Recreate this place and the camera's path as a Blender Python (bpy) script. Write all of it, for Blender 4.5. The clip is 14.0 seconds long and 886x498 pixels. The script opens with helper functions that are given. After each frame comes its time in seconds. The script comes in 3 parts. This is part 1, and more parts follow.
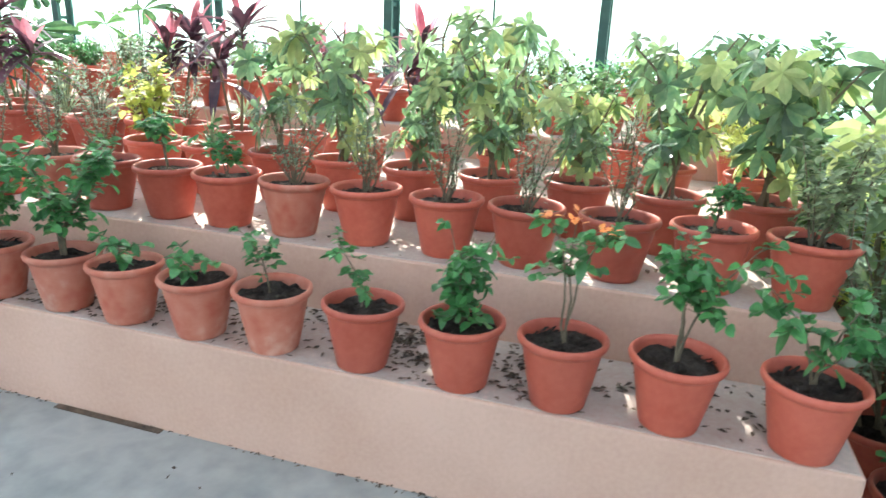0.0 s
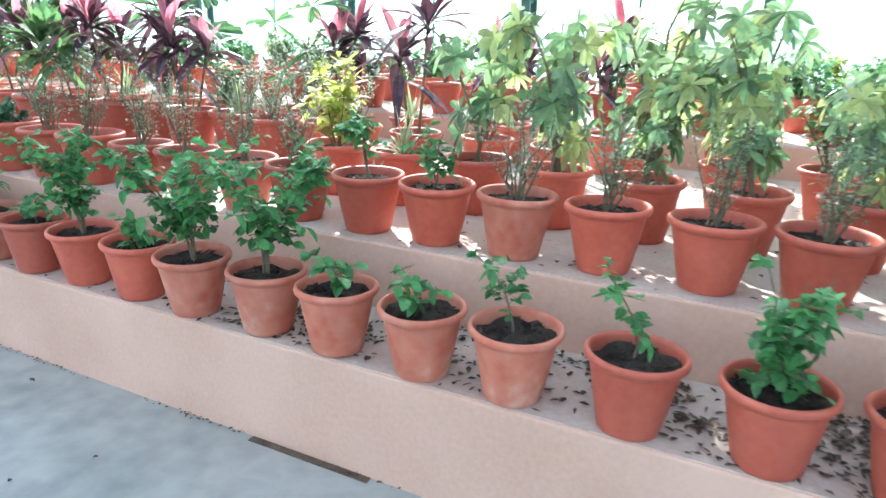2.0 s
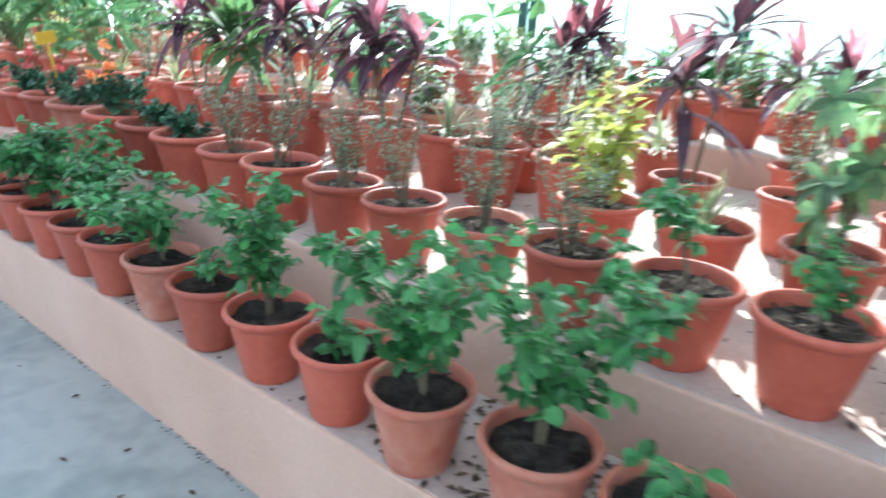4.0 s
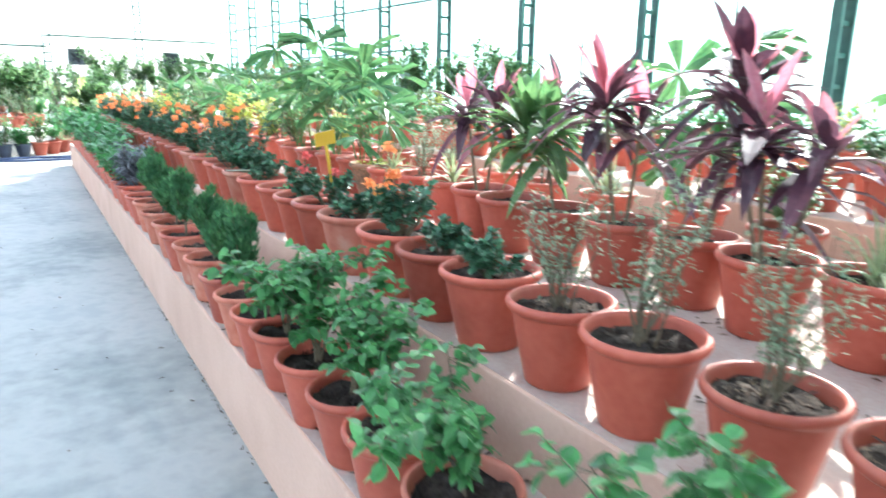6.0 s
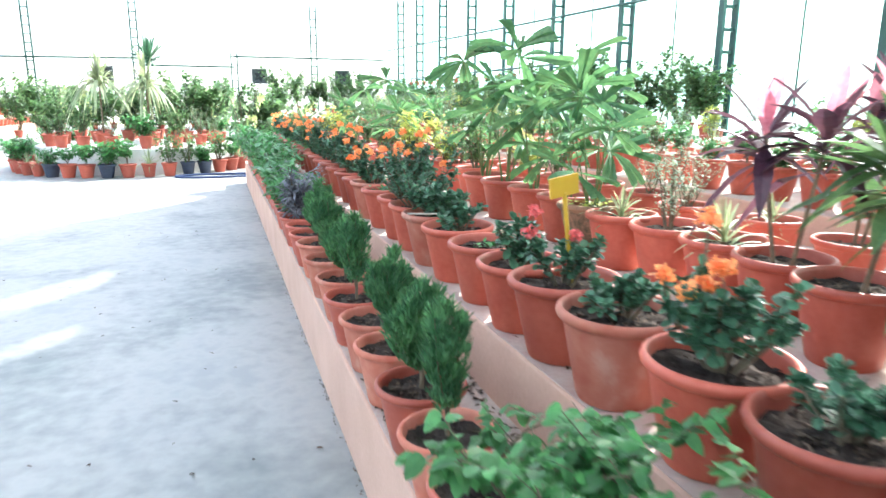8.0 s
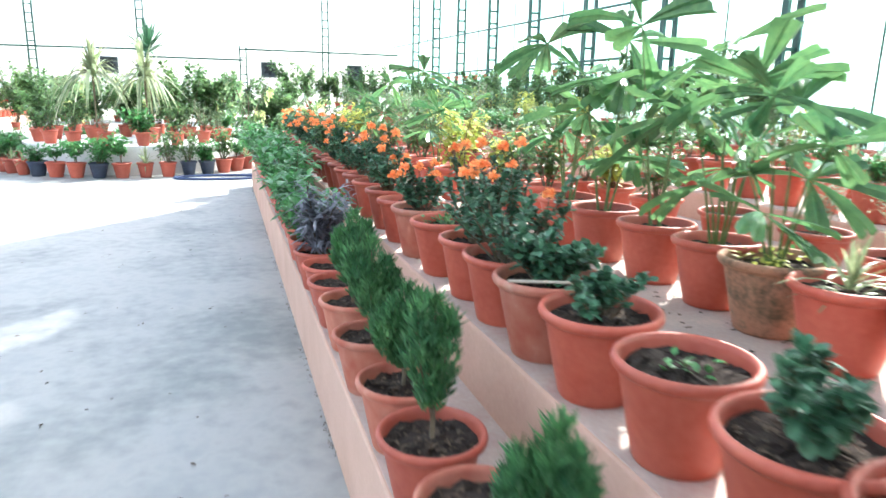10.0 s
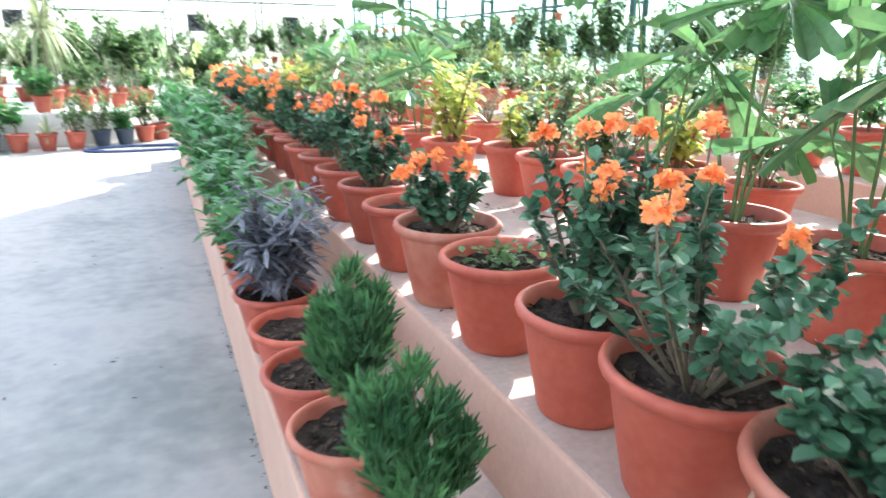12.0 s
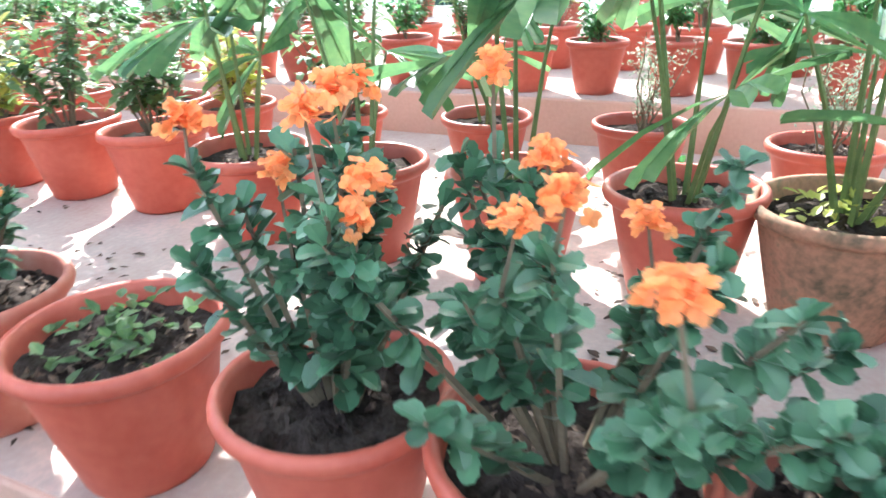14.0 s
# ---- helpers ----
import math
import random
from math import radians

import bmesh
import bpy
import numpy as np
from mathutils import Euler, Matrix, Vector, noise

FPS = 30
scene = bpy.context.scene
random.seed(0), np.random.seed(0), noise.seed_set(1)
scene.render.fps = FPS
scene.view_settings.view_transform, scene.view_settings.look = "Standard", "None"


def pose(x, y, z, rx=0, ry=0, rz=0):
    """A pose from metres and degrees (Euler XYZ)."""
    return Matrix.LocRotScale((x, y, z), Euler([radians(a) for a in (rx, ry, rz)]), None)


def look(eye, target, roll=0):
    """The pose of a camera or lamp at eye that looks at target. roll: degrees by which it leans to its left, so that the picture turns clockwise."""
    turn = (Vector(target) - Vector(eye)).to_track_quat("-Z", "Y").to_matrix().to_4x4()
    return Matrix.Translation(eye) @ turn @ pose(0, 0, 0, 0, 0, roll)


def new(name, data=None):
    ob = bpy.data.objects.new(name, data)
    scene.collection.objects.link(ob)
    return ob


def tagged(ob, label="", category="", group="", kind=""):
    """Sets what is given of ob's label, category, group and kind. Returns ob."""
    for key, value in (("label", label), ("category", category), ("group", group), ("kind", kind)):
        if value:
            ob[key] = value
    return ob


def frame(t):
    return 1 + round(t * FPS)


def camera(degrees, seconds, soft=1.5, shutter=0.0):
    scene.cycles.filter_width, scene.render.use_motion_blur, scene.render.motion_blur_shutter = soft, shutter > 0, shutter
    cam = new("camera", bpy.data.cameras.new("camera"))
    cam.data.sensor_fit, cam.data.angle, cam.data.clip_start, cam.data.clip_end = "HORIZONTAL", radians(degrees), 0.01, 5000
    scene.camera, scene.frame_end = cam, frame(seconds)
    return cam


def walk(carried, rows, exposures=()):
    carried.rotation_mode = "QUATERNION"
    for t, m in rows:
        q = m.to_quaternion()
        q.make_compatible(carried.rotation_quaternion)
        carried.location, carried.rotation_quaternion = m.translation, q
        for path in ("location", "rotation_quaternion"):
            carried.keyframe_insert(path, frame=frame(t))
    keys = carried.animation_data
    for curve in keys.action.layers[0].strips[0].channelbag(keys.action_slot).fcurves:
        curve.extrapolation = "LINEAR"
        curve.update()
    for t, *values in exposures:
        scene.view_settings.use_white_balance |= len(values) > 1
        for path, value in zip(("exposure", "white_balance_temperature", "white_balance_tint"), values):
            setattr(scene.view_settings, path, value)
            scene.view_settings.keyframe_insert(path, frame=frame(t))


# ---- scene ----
cam = camera(67.3, 14.0, soft=1.5, shutter=0.6)
PATH = [
    (0, (-1.79, 0.091, 1.448), (0.035, 0.657, 0.855), 2.6),
    (0.5, (-1.875, 0.261, 1.412), (-0.04, 0.799, 0.827), 2.4),
    (1, (-1.836, 0.411, 1.419), (-0.078, 1.164, 0.834), 2.5),
    (1.5, (-1.702, 0.556, 1.397), (0.041, 1.391, 0.882), 1.0),
    (2, (-1.588, 0.709, 1.394), (0.126, 1.545, 0.793), 1.9),
    (2.5, (-1.44, 0.956, 1.409), (0.3, 1.742, 0.811), 3.2),
    (3, (-1.314, 1.193, 1.404), (0.362, 2.059, 0.74), 1.9),
    (3.5, (-1.137, 1.38, 1.442), (0.493, 2.403, 0.896), 2.8),
    (4, (-1.027, 1.638, 1.48), (0.46, 2.796, 0.812), 3.5),
    (4.2, (-0.992, 1.77, 1.504), (0.445, 2.956, 0.778), 2.7),
    (6.3, (-0.619, 2.826, 1.469), (0.349, 4.514, 1.007), 0.5),
    (6.5, (-0.609, 2.928, 1.49), (0.314, 4.624, 0.97), 0.1),
    (7, (-0.51, 3.233, 1.504), (0.192, 5.043, 1.025), -0.4),
    (7.5, (-0.452, 3.519, 1.485), (0.111, 5.372, 0.986), 0.9),
    (8, (-0.462, 3.856, 1.491), (0.162, 5.705, 1.054), 0.4),
    (8.5, (-0.434, 4.17, 1.478), (0.148, 6.031, 1.032), 1.0),
    (9, (-0.395, 4.464, 1.503), (0.141, 6.33, 1.024), 2.5),
    (9.2, (-0.392, 4.595, 1.493), (0.179, 6.456, 1.034), 2.6),
    (11.3, (-0.349, 6.237, 1.468), (0.308, 8.073, 1.021), -0.5),
    (11.5, (-0.334, 6.359, 1.462), (0.356, 8.163, 0.946), -0.4),
    (12, (-0.227, 6.655, 1.437), (0.523, 8.42, 0.869), 0.5),
    (12.5, (-0.192, 6.854, 1.446), (0.819, 8.426, 0.733), 1.6),
    (13, (-0.132, 7.055, 1.427), (1.323, 8.268, 0.786), -0.3),
    (13.5, (-0.109, 7.201, 1.427), (1.527, 8.103, 0.713), 0.2),
    (14, (-0.012, 7.324, 1.427), (1.647, 8.105, 0.628), -2.1),
]
walk(cam, [(t, look(eye, target, roll)) for t, eye, target, roll in PATH], ((0.0, 2.0, 6150, 6), (0.6, 2.2, 5900, 5), (1.5, 2.2, 5700, 4), (2.5, 2.2, 5600, 3), (4.0, 2.0, 5500, 2), (6.5, 2.35, 5800, 5), (7.5, 2.35, 5950, 8), (9.0, 2.1, 5950, 8), (11.5, 2.1, 6050, 10), (12.1, 2.2, 6050, 11), (12.5, 3.15, 6050, 11), (13.0, 2.45, 5950, 12), (13.5, 2.55, 5850, 13), (14.0, 2.35, 5850, 13)))

# ---- light ----
SUN_EL, SUN_AZ = 41.0, 33.0   # degrees up; degrees from +x towards +y
world = bpy.data.worlds.new("sky")
scene.world = world
world.use_nodes = True
wn = world.node_tree.nodes
sky = wn.new("ShaderNodeTexSky")
sky.sky_type, sky.sun_disc = "NISHITA", False
sky.sun_elevation, sky.sun_rotation = radians(SUN_EL), radians(90 - SUN_AZ)
sky.dust_density, sky.air_density = 3.0, 1.0
world.node_tree.links.new(sky.outputs[0], wn["Background"].inputs[0])
wn["Background"].inputs[1].default_value = 0.125
sun = new("sun", bpy.data.lights.new("sun", "SUN"))
sun.data.energy, sun.data.angle, sun.data.color = 4.7, radians(0.6), (1.0, 0.95, 0.86)
away = Vector((math.cos(radians(SUN_AZ)) * math.cos(radians(SUN_EL)), math.sin(radians(SUN_AZ)) * math.cos(radians(SUN_EL)), math.sin(radians(SUN_EL))))
sun.matrix_world = look(away * 60, (0, 0, 0))


# ---- materials ----
def material(name, c1, c2, rough=0.6, scale=6.0, bump=0.15, detail_scale=90.0, random=0.0, translucent=0.0, c3=None, spots=0.0, metal=0.0, islands=0.0, sheen=0.5):
    """Two scales of noise between two or three colours, with bump; random: shift of brightness object by object."""
    m = bpy.data.materials.new(name)
    m.use_nodes = True
    nt = m.node_tree
    n, l = nt.nodes, nt.links
    b = n["Principled BSDF"]
    b.inputs["Roughness"].default_value = rough
    b.inputs["Metallic"].default_value = metal
    b.inputs["Specular IOR Level"].default_value = sheen
    tc = n.new("ShaderNodeTexCoord")
    big = n.new("ShaderNodeTexNoise")
    big.inputs["Scale"].default_value, big.inputs["Detail"].default_value = scale, 6
    fine = n.new("ShaderNodeTexNoise")
    fine.inputs["Scale"].default_value, fine.inputs["Detail"].default_value = detail_scale, 4
    for x in (big, fine):
        l.new(tc.outputs["Object"], x.inputs["Vector"])
    add = n.new("ShaderNodeMath")
    add.operation = "MULTIPLY_ADD"
    l.new(fine.outputs["Fac"], add.inputs[0])
    add.inputs[1].default_value = 0.5
    l.new(big.outputs["Fac"], add.inputs[2])
    ramp = n.new("ShaderNodeValToRGB")
    e = ramp.color_ramp.elements
    e[0].position, e[0].color = 0.52, (*c1, 1)
    e[1].position, e[1].color = 0.95, (*c2, 1)
    if c3:
        x = e.new(0.995 - 0.3 * spots)
        x.color = (*c3, 1)
        e[1].position = 0.82
    l.new(add.outputs[0], ramp.inputs[0])
    colour = ramp.outputs[0]
    for amount, src in ((random, "object"), (islands, "island")):
        if amount:
            if src == "object":
                r = n.new("ShaderNodeObjectInfo").outputs["Random"]
            else:
                r = n.new("ShaderNodeNewGeometry").outputs["Random Per Island"]
            mr = n.new("ShaderNodeMapRange")
            l.new(r, mr.inputs[0])
            mr.inputs[3].default_value, mr.inputs[4].default_value = 1 - amount, 1 + amount
            hsv = n.new("ShaderNodeHueSaturation")
            l.new(mr.outputs[0], hsv.inputs["Value"])
            l.new(colour, hsv.inputs["Color"])
            colour = hsv.outputs[0]
    l.new(colour, b.inputs["Base Color"])
    if bump:
        bp = n.new("ShaderNodeBump")
        bp.inputs["Strength"].default_value, bp.inputs["Distance"].default_value = bump, 0.01
        l.new(add.outputs[0], bp.inputs["Height"])
        l.new(bp.outputs[0], b.inputs["Normal"])
    if translucent:
        tr = n.new("ShaderNodeBsdfTranslucent")
        bright = n.new("ShaderNodeHueSaturation")
        bright.inputs["Value"].default_value, bright.inputs["Saturation"].default_value = 1.8, 0.95
        l.new(colour, bright.inputs["Color"])
        l.new(bright.outputs[0], tr.inputs["Color"])
        mix = n.new("ShaderNodeMixShader")
        mix.inputs[0].default_value = translucent
        l.new(b.outputs[0], mix.inputs[1])
        l.new(tr.outputs[0], mix.inputs[2])
        l.new(mix.outputs[0], n["Material Output"].inputs["Surface"])
    return m


def film(name, colour, clear, frosted=0.3):
    """Greenhouse sheet: partly clear, partly scattering."""
    m = bpy.data.materials.new(name)
    m.use_nodes = True
    n, l = m.node_tree.nodes, m.node_tree.links
    n.remove(n["Principled BSDF"])
    t, tr, d = n.new("ShaderNodeBsdfTransparent"), n.new("ShaderNodeBsdfTranslucent"), n.new("ShaderNodeBsdfDiffuse")
    for x in (tr, d):
        x.inputs["Color"].default_value = (*colour, 1)
    a, b = n.new("ShaderNodeMixShader"), n.new("ShaderNodeMixShader")
    a.inputs[0].default_value, b.inputs[0].default_value = frosted, clear
    l.new(tr.outputs[0], a.inputs[1]), l.new(d.outputs[0], a.inputs[2])
    l.new(a.outputs[0], b.inputs[1]), l.new(t.outputs[0], b.inputs[2])
    l.new(b.outputs[0], n["Material Output"].inputs["Surface"])
    return m


M = dict(
    concrete=material("concrete floor", (0.205, 0.22, 0.21), (0.31, 0.316, 0.302), 0.6, 0.9, 0.06, 9, c3=(0.37, 0.365, 0.34), spots=0.4),
    paint=material("peach painted plaster", (0.52, 0.325, 0.24), (0.62, 0.41, 0.315), 0.75, 2.2, 0.1, 60),
    ledge=material("dusty peach ledge", (0.44, 0.32, 0.27), (0.60, 0.47, 0.40), 0.85, 4.5, 0.2, 55, c3=(0.50, 0.42, 0.36), spots=0.5),
    terra=material("terracotta plastic", (0.39, 0.074, 0.042), (0.47, 0.115, 0.07), 0.5, 5, 0.06, 40, random=0.22),
    terra_old=material("faded terracotta", (0.42, 0.10, 0.055), (0.50, 0.19, 0.125), 0.65, 5, 0.08, 22, random=0.12, c3=(0.56, 0.30, 0.22), spots=0.1),
    clay=material("mossy old clay", (0.11, 0.09, 0.05), (0.24, 0.17, 0.10), 0.85, 9, 0.3, 60, c3=(0.42, 0.22, 0.13), spots=0.5),
    soil=material("dark potting soil", (0.017, 0.013, 0.011), (0.075, 0.06, 0.05), 0.98, 28, 1.0, 160, sheen=0.08),
    litter=material("dry leaf litter", (0.05, 0.032, 0.022), (0.13, 0.09, 0.06), 0.9, 20, 0.3, 90, islands=0.5),
    bark=material("green brown stem", (0.11, 0.085, 0.05), (0.2, 0.16, 0.1), 0.8, 20, 0.3, 120),
    stalk=material("green stalk", (0.07, 0.13, 0.035), (0.14, 0.2, 0.06), 0.6, 14, 0.1, 80),
    rose=material("fresh green leaf", (0.045, 0.165, 0.048), (0.10, 0.275, 0.08), 0.36, 9, 0.05, 70, translucent=0.3, islands=0.35),
    grey=material("small grey-green leaf", (0.13, 0.20, 0.12), (0.27, 0.34, 0.22), 0.6, 9, 0.05, 70, translucent=0.35, islands=0.4),
    umbrella=material("umbrella tree leaf", (0.075, 0.16, 0.075), (0.21, 0.29, 0.13), 0.34, 5, 0.05, 40, translucent=0.42, islands=0.55),
    umbrella_pale=material("pale umbrella tree leaf", (0.22, 0.29, 0.10), (0.42, 0.44, 0.18), 0.36, 5, 0.05, 40, translucent=0.45, islands=0.4),
    yellow=material("yellow-green leaf", (0.25, 0.30, 0.05), (0.42, 0.43, 0.10), 0.5, 6, 0.05, 40, translucent=0.45, islands=0.3),
    shrub=material("mid green leaf", (0.055, 0.13, 0.045), (0.13, 0.22, 0.075), 0.5, 7, 0.05, 60, translucent=0.35, islands=0.45),
    dark=material("dark succulent leaf", (0.045, 0.13, 0.07), (0.105, 0.22, 0.115), 0.3, 8, 0.05, 60, translucent=0.12, islands=0.35),
    thuja=material("thuja spray", (0.035, 0.12, 0.05), (0.095, 0.235, 0.075), 0.6, 9, 0.05, 60, translucent=0.15, islands=0.4),
    silver=material("silver-violet leaf", (0.10, 0.11, 0.13), (0.22, 0.22, 0.25), 0.5, 8, 0.05, 60, translucent=0.2, islands=0.5),
    wine=material("dark wine leaf", (0.045, 0.022, 0.04), (0.12, 0.05, 0.065), 0.35, 4, 0.05, 40, translucent=0.25, islands=0.4),
    pink=material("bright pink leaf", (0.40, 0.10, 0.15), (0.55, 0.22, 0.25), 0.4, 5, 0.05, 40, translucent=0.45, islands=0.25),
    palm=material("fan palm leaf", (0.045, 0.13, 0.055), (0.12, 0.235, 0.08), 0.26, 3, 0.05, 40, translucent=0.3, islands=0.3),
    banana=material("light broad leaf", (0.25, 0.36, 0.10), (0.36, 0.46, 0.16), 0.4, 3, 0.05, 40, translucent=0.55, islands=0.2),
    stripe=material("striped strap leaf", (0.16, 0.23, 0.10), (0.42, 0.45, 0.27), 0.45, 5, 0.05, 50, translucent=0.25, islands=0.45),
    orange=material("orange petal", (0.78, 0.25, 0.06), (0.85, 0.40, 0.15), 0.5, 20, 0.02, 60, translucent=0.35, islands=0.25),
    rosy=material("rose petal", (0.62, 0.09, 0.09), (0.75, 0.20, 0.18), 0.5, 20, 0.02, 60, translucent=0.3, islands=0.25),
    gold=material("yellow plastic label", (0.68, 0.40, 0.03), (0.74, 0.46, 0.05), 0.4, 4, 0.0, 30),
    steel=material("green painted steel", (0.014, 0.055, 0.045), (0.03, 0.09, 0.07), 0.5, 6, 0.1, 60),
    grey_steel=material("grey steel box", (0.05, 0.06, 0.06), (0.09, 0.1, 0.1), 0.5, 6, 0.05, 50),
    black=material("fan dark", (0.015, 0.016, 0.017), (0.03, 0.03, 0.03), 0.5, 6, 0.0, 50),
    bluepot=material("dark blue plastic", (0.025, 0.035, 0.06), (0.05, 0.065, 0.1), 0.45, 6, 0.0, 50),
    hose=material("blue hose", (0.03, 0.05, 0.12), (0.05, 0.08, 0.18), 0.45, 6, 0.0, 50),
    white=material("whitewashed plaster", (0.66, 0.65, 0.62), (0.8, 0.79, 0.76), 0.8, 2.5, 0.1, 40),
    earth=material("pale dry earth", (0.42, 0.36, 0.28), (0.6, 0.53, 0.43), 0.95, 0.4, 0.2, 12),
    jar=material("small brown bottle", (0.16, 0.05, 0.03), (0.28, 0.10, 0.06), 0.4, 5, 0.0, 40, islands=0.4),
    net_east=film("tinted wall film", (0.60, 0.86, 0.82), 0.4, 0.4),
    net=film("clear wall film", (0.9, 0.95, 0.95), 0.62, 0.4),
    # sheets of the unseen roof, added to block or pass the sun
    roof=film("unseen shading roof sheet", (0.52, 0.56, 0.60), 0.05, 0.3),
    roof_slit=film("half-clear strip of the unseen roof", (0.7, 0.74, 0.78), 0.5, 0.3),
    roof_clear=film("clear sheet of the unseen roof", (0.9, 0.93, 0.95), 0.85, 0.3),
)


# ---- geometry helpers ----
class Geo:
    """Collects vertices and faces for one mesh."""

    def __init__(self):
        self.v, self.f = [], []

    def add(self, verts, faces):
        k = len(self.v)
        self.v.extend([tuple(p) for p in verts])
        self.f.extend([tuple(i + k for i in f) for f in faces])

    def tube(self, path, radii, sides=5):
        ring, k = [], len(path)
        for i, p in enumerate(path):
            d = (path[min(i + 1, k - 1)] - path[max(i - 1, 0)]).normalized()
            a = d.cross(Vector((0.31, 0.87, 0.38))).normalized()
            b = d.cross(a)
            ring += [p + (a * math.cos(s * 2 * math.pi / sides) + b * math.sin(s * 2 * math.pi / sides)) * radii[i] for s in range(sides)]
        faces = [(i * sides + s, i * sides + (s + 1) % sides, (i + 1) * sides + (s + 1) % sides, (i + 1) * sides + s) for i in range(k - 1) for s in range(sides)]
        faces.append(tuple(range((k - 1) * sides, k * sides)))
        self.add(ring, faces)

    def leaf(self, base, d, up, length, width, bend=0.3, fold=0.25, stations=(0.0, 0.3, 0.7, 1.0), shape=(0.15, 1.0, 0.75, 0.05)):
        """A folded, drooping blade of the given outline."""
        d = d.normalized()
        side = d.cross(up)
        side = side.normalized() if side.length > 1e-4 else Vector((1, 0, 0))
        n = side.cross(d).normalized()
        vs = []
        for t, w in zip(stations, shape):
            c = base + d * (length * t) - Vector((0, 0, 1)) * (bend * length * t * t)
            h = width * 0.5 * w
            vs += [c - side * h + n * (fold * h), c, c + side * h + n * (fold * h)]
        fs = []
        for i in range(len(stations) - 1):
            a = 3 * i
            fs += [(a, a + 1, a + 4, a + 3), (a + 1, a + 2, a + 5, a + 4)]
        self.add(vs, fs)

    def box(self, x0, y0, z0, x1, y1, z1):
        self.add([(x, y, z) for z in (z0, z1) for y in (y0, y1) for x in (x0, x1)],
                 [(0, 2, 3, 1), (4, 5, 7, 6), (0, 1, 5, 4), (2, 6, 7, 3), (0, 4, 6, 2), (1, 3, 7, 5)])

    def mesh(self, name, mat, smooth=False):
        me = bpy.data.meshes.new(name)
        me.from_pydata(self.v, [], self.f)
        me.materials.append(mat)
        if smooth:
            me.shade_smooth()
        me.update()
        return me


def lathe(profile, sides=28):
    g = Geo()
    g.add([(r * math.cos(2 * math.pi * s / sides), r * math.sin(2 * math.pi * s / sides), z) for r, z in profile for s in range(sides)],
          [(i * sides + s, i * sides + (s + 1) % sides, (i + 1) * sides + (s + 1) % sides, (i + 1) * sides + s) for i in range(len(profile) - 1) for s in range(sides)])
    return g


def part(name, g, mat, parent, label="", smooth=False):
    """One mesh object under a thing; g is a Geo or a finished mesh."""
    ob = new(name, g if isinstance(g, bpy.types.Mesh) else g.mesh(name, mat, smooth))
    ob.parent = parent
    return tagged(ob, label)


def slab(name, box, mat, label, category, bevel=0.0, parent=None):
    """A block of the setting with softened edges."""
    bm = bmesh.new()
    x0, y0, z0, x1, y1, z1 = box
    bmesh.ops.create_cube(bm, size=1.0)
    for v in bm.verts:
        v.co = Vector((x0 + (v.co.x + 0.5) * (x1 - x0), y0 + (v.co.y + 0.5) * (y1 - y0), z0 + (v.co.z + 0.5) * (z1 - z0)))
    if bevel:
        bmesh.ops.bevel(bm, geom=bm.edges[:], offset=bevel, segments=3, affect="EDGES", profile=0.6)
    me = bpy.data.meshes.new(name)
    bm.to_mesh(me)
    bm.free()
    me.materials.append(mat)
    ob = new(name, me)
    return tagged(ob, label, category, kind="structure")


rng = random.Random(7)
U = rng.uniform


def rdir(el0, el1):
    a, e = U(0, 2 * math.pi), radians(U(el0, el1))
    return Vector((math.cos(a) * math.cos(e), math.sin(a) * math.cos(e), math.sin(e)))


Z = Vector((0, 0, 1))

# ---- pots ----
POT_PROFILE = ((0.0, 0.0), (0.57, 0.0), (0.60, 0.015), (0.62, 0.06), (0.735, 0.55), (0.855, 1.10), (0.875, 1.20), (0.89, 1.235), (0.945, 1.25), (0.98, 1.285), (1.0, 1.34),
               (0.985, 1.395), (0.945, 1.425), (0.90, 1.41), (0.875, 1.33), (0.84, 1.12))
POTS, SOILS = {}, {}


def pot_mesh(r, h, look_name):
    key = (round(r, 3), round(h, 3), look_name)
    if key not in POTS:
        POTS[key] = lathe([(a * r, b / 1.425 * h) for a, b in POT_PROFILE], 32 if r > 0.12 else 18).mesh("pot", M[look_name], True)
    return POTS[key]


def soil_mesh(r, h):
    key = (round(r, 3), round(h, 3))
    if key not in SOILS:
        g, sides = Geo(), 24
        rings = (0.0, 0.25, 0.45, 0.65, 0.855)
        vs = [(0, 0, h * 0.86 + 0.01)]
        fs = []
        for k, a in enumerate(rings[1:]):
            vs += [(a * r * math.cos(2 * math.pi * s / sides), a * r * math.sin(2 * math.pi * s / sides), h * 0.84 + U(-0.010, 0.011)) for s in range(sides)]
            if k == 0:
                fs += [(0, 1 + s, 1 + (s + 1) % sides) for s in range(sides)]
            else:
                b, c = 1 + (k - 1) * sides, 1 + k * sides
                fs += [(b + s, c + s, c + (s + 1) % sides, b + (s + 1) % sides) for s in range(sides)]
        g.add(vs, fs)
        g, ground = Geo(), g
        for _ in range(150 if r > 0.12 else 20):   # crumbs and dry bits on the soil
            a, q = U(0, 2 * math.pi), U(0, 0.78) * r
            p = Vector((q * math.cos(a), q * math.sin(a), h * 0.845))
            g.leaf(p, rdir(-5, 40), Z, U(0.008, 0.03), U(0.006, 0.018), 0.1, 0.5, (0, 0.5, 1), (0.4, 1, 0.3))
        SOILS[key] = (ground.mesh("soil", M["soil"]), g.mesh("crumb_litter", M["litter"] if len(SOILS) % 2 else M["soil"]))
    return SOILS[key]

